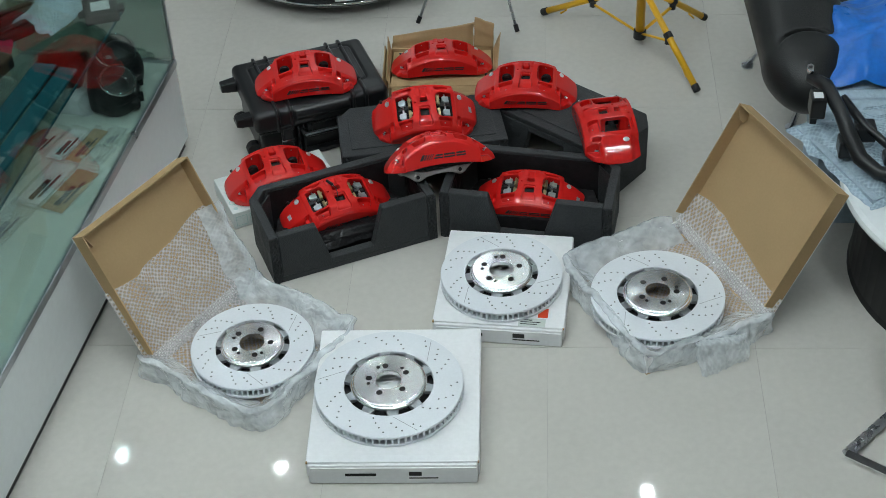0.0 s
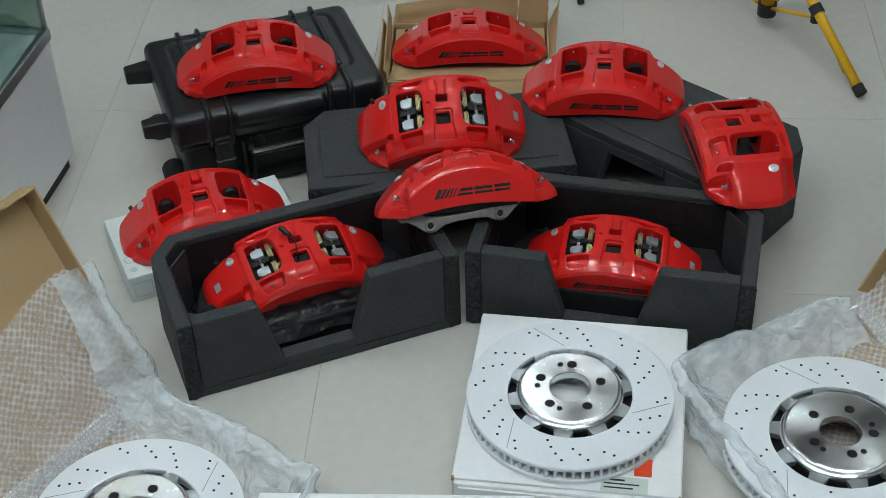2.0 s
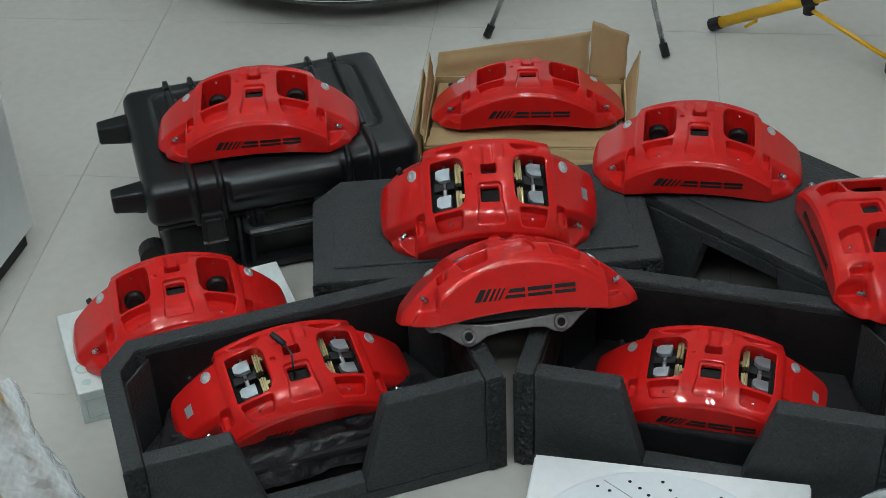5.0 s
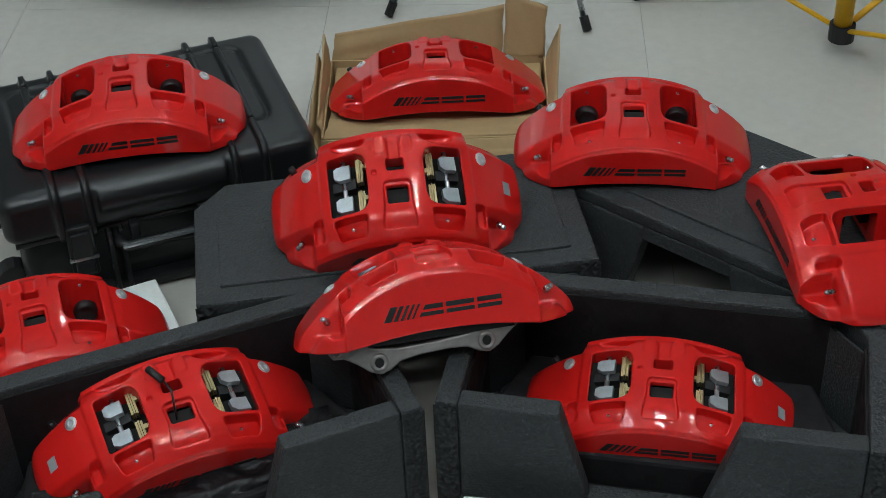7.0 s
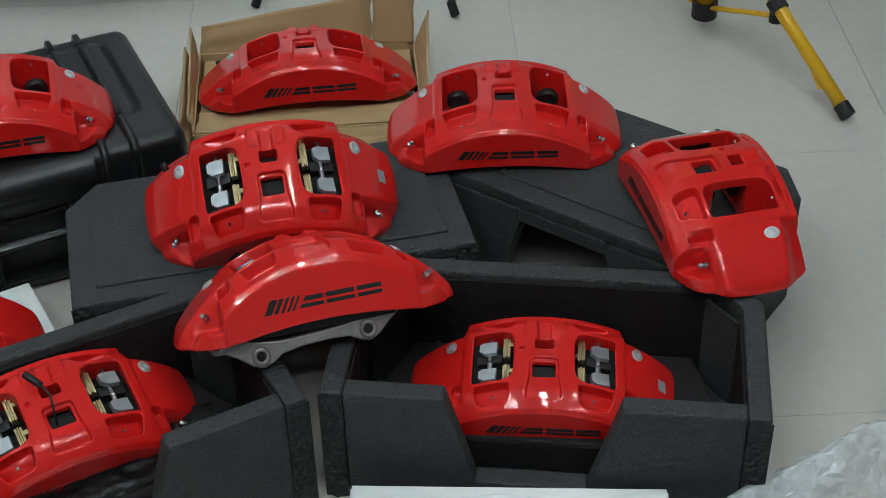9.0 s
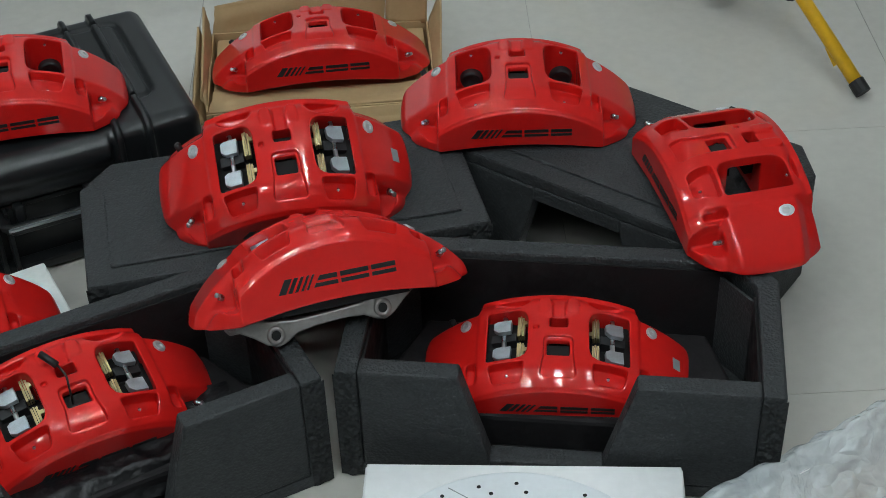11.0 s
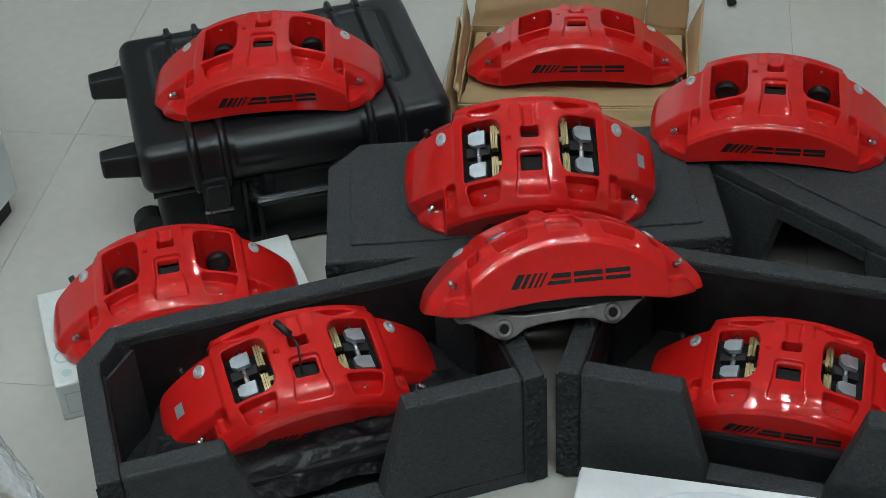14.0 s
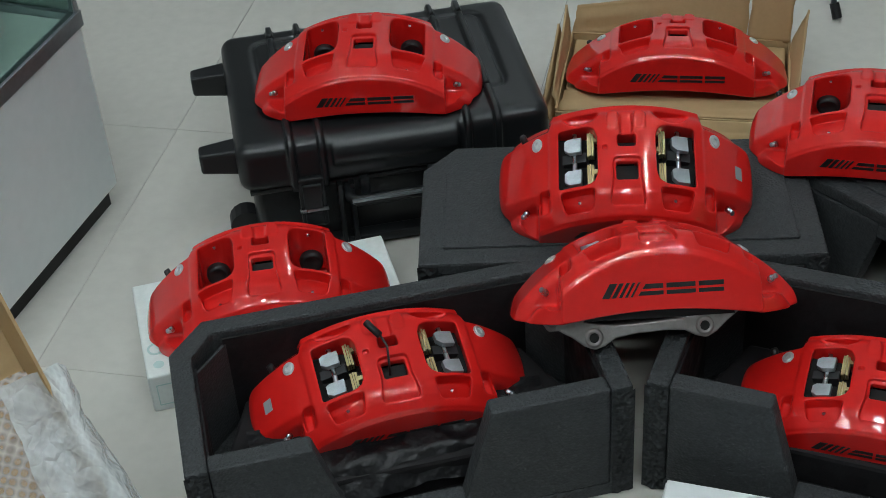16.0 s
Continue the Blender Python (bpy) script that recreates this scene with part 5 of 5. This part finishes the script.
for nm, r in (("glass_pane", (-0.006, 0.0, Y0, Y1 - 0.010, 0.353, 1.351)), ("glass_pane", (-DEP, -0.012, Y1 - 0.006, Y1, 0.353, 1.351)), ("glass_top", (-DEP, -0.012, Y0, Y1 - 0.012, 1.362, 1.370)), ("glass_shelf", (-DEP + 0.01, -0.130, Y0 + 0.05, Y1 - 0.03, 0.552, 0.560))):
    g = part(nm, boxes(r), GLASS, cnt)
    g.visible_shadow = False
part("shelf_edge", boxes((-0.1298, -0.1270, Y0 + 0.05, Y1 - 0.03, 0.5515, 0.5605)), TEAL, cnt, "dark green shelf edge")


def at_counter(wx, wy, z, turn=0):
    return pose(wx, wy, z, 0, 0, CA + turn)


# gauge pod on the deck
pod = thing("gauge_pod", at_counter(-1.445, 0.735, 0.3405, 20), "black twin gauge pod with chrome rings", "gauge pod")
def pod_field():
    step = 0.005
    lo = (-0.13, -0.16, -0.01)
    n = (53, 66, 46)
    ax = [lo[i] + step * np.arange(n[i]) for i in range(3)]
    x, y, z = np.meshgrid(*ax, indexing="ij")
    d = ell(x, y, z, 0.02, 0.06, 0.06, 0.075, 0.075, 0.10)
    d = smin(d, ell(x, y, z, 0.0, -0.075, 0.045, 0.065, 0.065, 0.075), 0.03)
    d = smin(d, rbox(x, y, z, -0.03, 0.0, 0.05, 0.055, 0.10, 0.05, 0.02), 0.02)
    d = smin(d, rbox(x, y, z, 0.055, -0.02, 0.03, 0.02, 0.10, 0.015, 0.004), 0.008)
    return smax(d, -z, 0.003), lo, step


pv, pq = surface_net(*pod_field())
part("housing", net_mesh("pod_housing", pv, pq, CASE), CASE, pod)
for yy, zz, rr in ((0.055, 0.128, 0.062), (-0.075, 0.100, 0.054)):
    gm = pose(0.015, yy, zz, 26, 12, 0)
    part("dial", disc_bm(rr - 0.003, 0, 0.004, 32), PRINT, pod, "dark dial face", m=gm)
    part("bezel", lathe([(rr - 0.004, 0.0), (rr - 0.004, 0.012), (rr, 0.015), (rr + 0.004, 0.010), (rr + 0.004, -0.03)], 40), CHROME, pod, "chrome ring", m=gm, smooth=True)
    part("needle", boxes((-0.030, 0.030, -0.0025, 0.0025, 0.0042, 0.0055)), WHITE_CARD, pod, "white pointer", m=gm @ pose(0, 0, 0, 0, 0, 25))
for k in range(3):
    part("mounting_tab", boxes((0.070, 0.088, -0.10 + 0.09 * k, -0.075 + 0.09 * k, 0.03, 0.055)), CASE, pod, bevel=0.003)


def packet(wx, wy, w, l, turn, back, ink, label):
    """A flat bagged emblem: card, clear bag, and plain bars for its print."""
    p = thing("badge_packet", at_counter(wx, wy, 0.3405, turn), label, "badge packet", "bagged badges in the counter")
    part("card", boxes((-w / 2, w / 2, -l / 2, l / 2, 0.0, 0.002)), back, p)
    part("bag", grid_sheet(bmesh.new(), lambda u, v: Vector(((u - 0.5) * (w + 0.02), (v - 0.5) * (l + 0.03), 0.004 + 0.002 * math.sin(u * 9) * math.sin(v * 14))), 8, 12), CLEARBAG, p, "clear plastic bag")
    part("emblem", boxes((-w * 0.12, w * 0.12, -l * 0.38, l * 0.10, 0.0021, 0.0034)), ink, p, "dark emblem bar", bevel=0.0006)
    part("print_bar", boxes((w * 0.18, w * 0.30, -l * 0.30, l * 0.25, 0.0021, 0.0024)), ink, p)


KRAFT = CARD
packet(-1.531, 0.464, 0.060, 0.155, -12, WHITE_CARD, PRINT, "pale bagged badge card with a dark lettering bar")
packet(-1.469, 0.461, 0.050, 0.170, -12, KRAFT, PRINT, "kraft bagged badge card with a dark emblem")
packet(-1.399, 0.505, 0.045, 0.080, -12, SHELFWHITE, GREYPRINT, "small pale badge card")
packet(-1.413, 0.404, 0.045, 0.080, -12, SHELFWHITE, GREYPRINT, "small pale badge card")
packet(-1.690, 0.450, 0.075, 0.190, -15, KRAFT, GREYPRINT, "kraft bagged badge card with a grey emblem")
packet(-1.611, 0.470, 0.065, 0.160, -15, SHELFWHITE, PRINT, "pale bagged badge card with a dark emblem")
packet(-1.655, 0.285, 0.060, 0.180, -15, SHELFWHITE, GREYPRINT, "pale bagged badge card with a grey emblem")
packet(-1.540, 0.262, 0.075, 0.210, -13, WHITE_CARD, PRINT, "white bagged badge card with dark lettering bars")
packet(-1.455, 0.235, 0.075, 0.200, -13, KRAFT, PRINT, "kraft bagged badge card with dark lettering bars")
packet(-1.600, 0.060, 0.075, 0.200, -13, SHELFWHITE, GREYPRINT, "pale bagged badge card with a grey emblem")

coil = thing("bagged_cable", at_counter(-1.595, 0.690, 0.3405), "dark coiled cable in a clear bag", "cable")
for k in range(4):
    part("loop", tube([(0.075 * math.cos(a) * (1 - 0.1 * k), 0.05 * math.sin(a) * (1 - 0.12 * k), 0.008 + 0.007 * k) for a in [2 * math.pi * i / 22 for i in range(23)]], 0.005, 6), RUBBER, coil, smooth=True)
part("bag", grid_sheet(bmesh.new(), lambda u, v: Vector(((u - 0.5) * 0.22, (v - 0.5) * 0.17, 0.012 + 0.032 * math.sin(math.pi * u) * math.sin(math.pi * v))) + wrinkle((u * 3, v * 3, 4), 0.008, 2.5), 16, 14), FILM, coil, smooth=True)
redbox = thing("red_housing", at_counter(-1.655, 0.800, 0.3405, 15), "dark red glossy plastic housing", "housing")
part("shell", boxes((-0.08, 0.08, -0.11, 0.11, 0, 0.05)), DARKRED, redbox, bevel=0.015)
for k, (wx, wy, w, l) in enumerate(((-1.545, 0.24, 0.060, 0.62), (-1.625, 0.24, 0.075, 0.66))):
    pl = thing("sill_plate", at_counter(wx, wy, 0.5605, -3), "long dark teal door sill plate", "sill plate", "sill plates on the glass shelf")
    part("plate", boxes((-w / 2, w / 2, -l / 2, l / 2, 0, 0.012)), TEAL, pl, bevel=0.004)
    part("inlay", boxes((-w * 0.3, w * 0.3, -l * 0.44, l * 0.44, 0.0122, 0.0140)), TEAL, pl, bevel=0.0015)
    part("print_bar", boxes((-w * 0.2, w * 0.2, -l * 0.42, -l * 0.25, 0.0142, 0.0148)), GREYPRINT, pl)
ecu = thing("control_unit", at_counter(-1.500, 0.880, 0.5605, 25), "black control unit with a white label", "control unit")
part("body", boxes((-0.055, 0.055, -0.075, 0.075, 0, 0.035)), CASE, ecu, bevel=0.006)
part("label", boxes((-0.03, 0.03, -0.045, 0.01, 0.0352, 0.0358)), WHITE_CARD, ecu, "white printed label")
for sx in (-1, 1):
    part("lug", boxes((sx * 0.062 - 0.012, sx * 0.062 + 0.012, -0.02, 0.02, 0, 0.012)), CASE, ecu, bevel=0.003)
cloth = thing("red_pouch", at_counter(-1.815, 0.600, 0.5605, 10), "crumpled pinkish red fabric pouch", "pouch")
part("pouch", grid_sheet(bmesh.new(), lambda u, v: Vector(((u - 0.5) * 0.20, (v - 0.5) * 0.26, 0.004 + 0.05 * (math.sin(math.pi * u) * math.sin(math.pi * v)) ** 0.6)) + wrinkle((u * 2, v * 2, 9), 0.012, 2.4), 22, 22), MAGENTA, cloth, smooth=True)
bagw = thing("wrapped_parcel", at_counter(-1.640, 0.900, 0.5605, -20), "small parcel in bubble wrap", "parcel")
part("wrap", grid_sheet(bmesh.new(), lambda u, v: Vector(((u - 0.5) * 0.18, (v - 0.5) * 0.30, 0.004 + 0.04 * (math.sin(math.pi * u) * math.sin(math.pi * v)) ** 0.5)) + wrinkle((u * 2, v * 2, 19), 0.01, 3), 22, 22), BUBBLE_BLUE, bagw, smooth=True)
for wx, wy, l, tn in ((-1.800, 0.800, 0.24, -40), (-1.770, 0.690, 0.22, -38)):
    tr = thing("trim_strip", at_counter(wx, wy, 0.5605, tn), "long dark plastic trim strip on the glass shelf", "trim strip", "trim strips on the glass shelf")
    part("strip", boxes((-0.030, 0.030, -l / 2, l / 2, 0, 0.030)), CASE, tr, bevel=0.006)
    part("clip_rail", boxes((-0.010, 0.010, -l * 0.45, l * 0.45, 0.0305, 0.040)), RUBBER, tr, bevel=0.003)
modl = thing("dark_module", at_counter(-1.760, 0.470, 0.5605, -15), "dark plastic module beside the sill plates", "module")
part("body", boxes((-0.05, 0.05, -0.11, 0.11, 0, 0.05)), CASE, modl, bevel=0.01)


# ---- low table, seat and wrapped parts ----
area(0.155, -0.041, 8.1, 1.065)
tab = thing("low_table", pose(1.42, 0.40, 0), "round white low table on a black drum base", "table")
part("tabletop", lathe([(0.0, 0.322), (0.50, 0.322), (0.53, 0.330), (0.535, 0.342), (0.53, 0.354), (0.515, 0.360), (0.0, 0.360)], 72), COUNTER, tab, "white lacquered top", smooth=False)
part("drum_base", lathe([(0.0, 0.0), (0.47, 0.0), (0.465, 0.02), (0.455, 0.30), (0.455, 0.3215)], 64), RUBBER, tab, "matt black drum base", smooth=False)
slab = thing("wrapped_slab", pose(1.10, 0.577, 0.3605, 0, 0, 27), "flat part in bluish bubble wrap on the table", "wrapped part")
bm = bmesh.new()
grid_sheet(bm, lambda u, v: Vector(((u - 0.5) * 0.56, (v - 0.5) * 0.44, 0.030 * min(1, 8 * min(u, 1 - u, v, 1 - v)) + 0.003)) + wrinkle((u * 3, v * 3, 5), 0.014, 2.6), 50, 40)
part("bubble_cover", bm, BUBBLE_BLUE, slab, smooth=True)
part("panel", boxes((-0.26, 0.26, -0.20, 0.20, 0.0, 0.018)), CLOTH, slab)
arm = thing("plastic_bracket", pose(0, 0, 0), "black plastic trim bracket with clips and a label", "bracket")
part("arm", tube([(0.812, 0.700, 0.52), (0.850, 0.640, 0.53), (0.885, 0.545, 0.50), (0.905, 0.465, 0.47), (0.930, 0.400, 0.44), (0.975, 0.352, 0.425), (1.05, 0.335, 0.42), (1.20, 0.36, 0.42)], [0.020, 0.022, 0.022, 0.024, 0.024, 0.022, 0.022, 0.020], 10), CASE, arm, smooth=True)
part("rail", tube([(0.90, 0.62, 0.50), (0.955, 0.52, 0.47), (1.02, 0.46, 0.44), (1.20, 0.44, 0.42)], 0.014, 8), CASE, arm, smooth=True)
for r in ((0.800, 0.845, 0.560, 0.625, 0.46, 0.53), (0.875, 0.915, 0.440, 0.500, 0.405, 0.460), (0.930, 0.990, 0.500, 0.560, 0.42, 0.47), (1.00, 1.06, 0.40, 0.45, 0.41, 0.44)):
    part("clip_block", boxes(r), CASE, arm, bevel=0.006)
part("label", boxes((0.808, 0.836, 0.572, 0.602, 0.5305, 0.5312)), WHITE_CARD, arm, "white sticker")
part("pin", tube([(0.812, 0.700, 0.52), (0.806, 0.690, 0.565)], 0.010, 10), CHROME, arm, smooth=True)
part("foot", boxes((0.815, 0.835, 0.63, 0.65, 0.395, 0.505)), CASE, arm)
part("foot", boxes((1.10, 1.12, 0.35, 0.37, 0.392, 0.41)), CASE, arm)


def seat_field():
    step = 0.008
    lo = (-0.22, -0.36, -0.16)
    n = (56, 91, 41)
    ax = [lo[i] + step * np.arange(n[i]) for i in range(3)]
    x, y, z = np.meshgrid(*ax, indexing="ij")
    d = rbox(x, y, z, 0, 0.06, 0, 0.142 + 0.06 * y, 0.27, 0.100, 0.090)
    d = smin(d, ell(x, y, z, 0.0, -0.17, 0.0, 0.120, 0.13, 0.11), 0.05)
    groove = abs(np.sqrt((x / 0.125) ** 2 + ((y + 0.19) / 0.13) ** 2) - 1) * 0.1 - 0.004
    return smax(d, -smax(groove, 0.085 - z, 0.003), 0.006), lo, step


seat = thing("leather_stool", pose(0.835, 1.135, 0), "black leather seat on chrome legs", "stool")
sv, sq = surface_net(*seat_field())
part("cushion", net_mesh("cushion", sv, sq, LEATHER), LEATHER, seat, "padded black leather cushion", m=pose(0, -0.03, 0.40, 14, 0, 4))
for lx, ly, tx, ty in ((-0.10, 0.40, -0.05, 0.12), (0.02, 0.02, 0.05, -0.10), (0.30, 0.42, 0.08, 0.12)):
    leg = part("leg", tube([(lx, ly, 0.006), (tx, ty, 0.34)], 0.012, 10), CHROME, seat, "chrome leg", smooth=True)
    part("glide", disc_bm(0.022, 0.0, 0.006, 16, (lx, ly)), STEEL, leg)

bag = thing("blue_bag", pose(1.13, 1.06, 0.0), "crumpled bright blue plastic bag over a stack", "bag")
part("bag", grid_sheet(bmesh.new(), lambda u, v: Vector(((u - 0.5) * 0.52, (v - 0.5) * 0.46, 0.40 + 0.13 * (math.sin(math.pi * u) * math.sin(math.pi * v)) ** 0.5)) + wrinkle((u * 2, v * 2, 29), 0.06, 1.6) + wrinkle((u * 2, v * 2, 40), 0.008, 5), 44, 44), BLUEBAG, bag, smooth=True)
part("stack", boxes((-0.22, 0.30, -0.16, 0.22, 0.0, 0.40)), CLOTH, bag, "pale stack under the bag", bevel=0.02)
foamsheet = thing("foam_sheet", pose(1.10, 0.78, 0), "striped pale blue foam sheet folded over a block", "foam sheet")
part("sheet", grid_sheet(bmesh.new(), lambda u, v: Vector(((u - 0.5) * 0.50, (v - 0.5) * 0.30, 0.385 + 0.02 * math.sin(v * 34) * 0.25 + 0.02 * u)), 20, 60), CLOTH, foamsheet, smooth=True)
part("block", boxes((-0.24, 0.25, -0.14, 0.14, 0.0, 0.375)), CLOTH, foamsheet)

ch = thing("chair_frame", pose(0, 0, 0), "chair with a brushed steel sled frame and black seat", "chair")
part("sled_bar", tube([(0.849, -0.362, 0.014), (1.08, -0.115, 0.014)], 0.016, 8, flat=0.8), STEEL, ch, smooth=False)
part("sled_bar", tube([(0.849, -0.362, 0.014), (1.25, -0.62, 0.014)], 0.016, 8, flat=0.8), CHROME, ch, smooth=False)
part("upright", tube([(1.08, -0.115, 0.014), (1.14, -0.05, 0.42)], 0.016, 8), STEEL, ch)
part("upright", tube([(1.25, -0.62, 0.014), (1.30, -0.58, 0.42)], 0.016, 8), STEEL, ch)
part("seat", boxes((0.985, 1.42, -0.57, -0.08, 0.42, 0.48)), LEATHER, ch, "black padded seat", bevel=0.02)


# ---- floor tiles ----
h = TILE_PITCH / 2 - 0.0004
bm = bmesh.new()
prism(bm, [(-h, -h), (h, -h), (h, h), (-h, h)], -0.002, 0.0)
bmesh.ops.bevel(bm, geom=[e for e in bm.edges if all(v.co.z > -0.001 for v in e.verts)], offset=0.0003, segments=1, affect="EDGES")
TILE_MESH = mesh_of(bm, "tile", TILE)
for i in range(15):
    for j in range(17):
        t = new("tile", TILE_MESH)
        t.parent = floor
        t.location = (FLOOR_X0 + TILE_PITCH * (i + 0.5), FLOOR_Y0 + TILE_PITCH * (j + 0.5), 0)
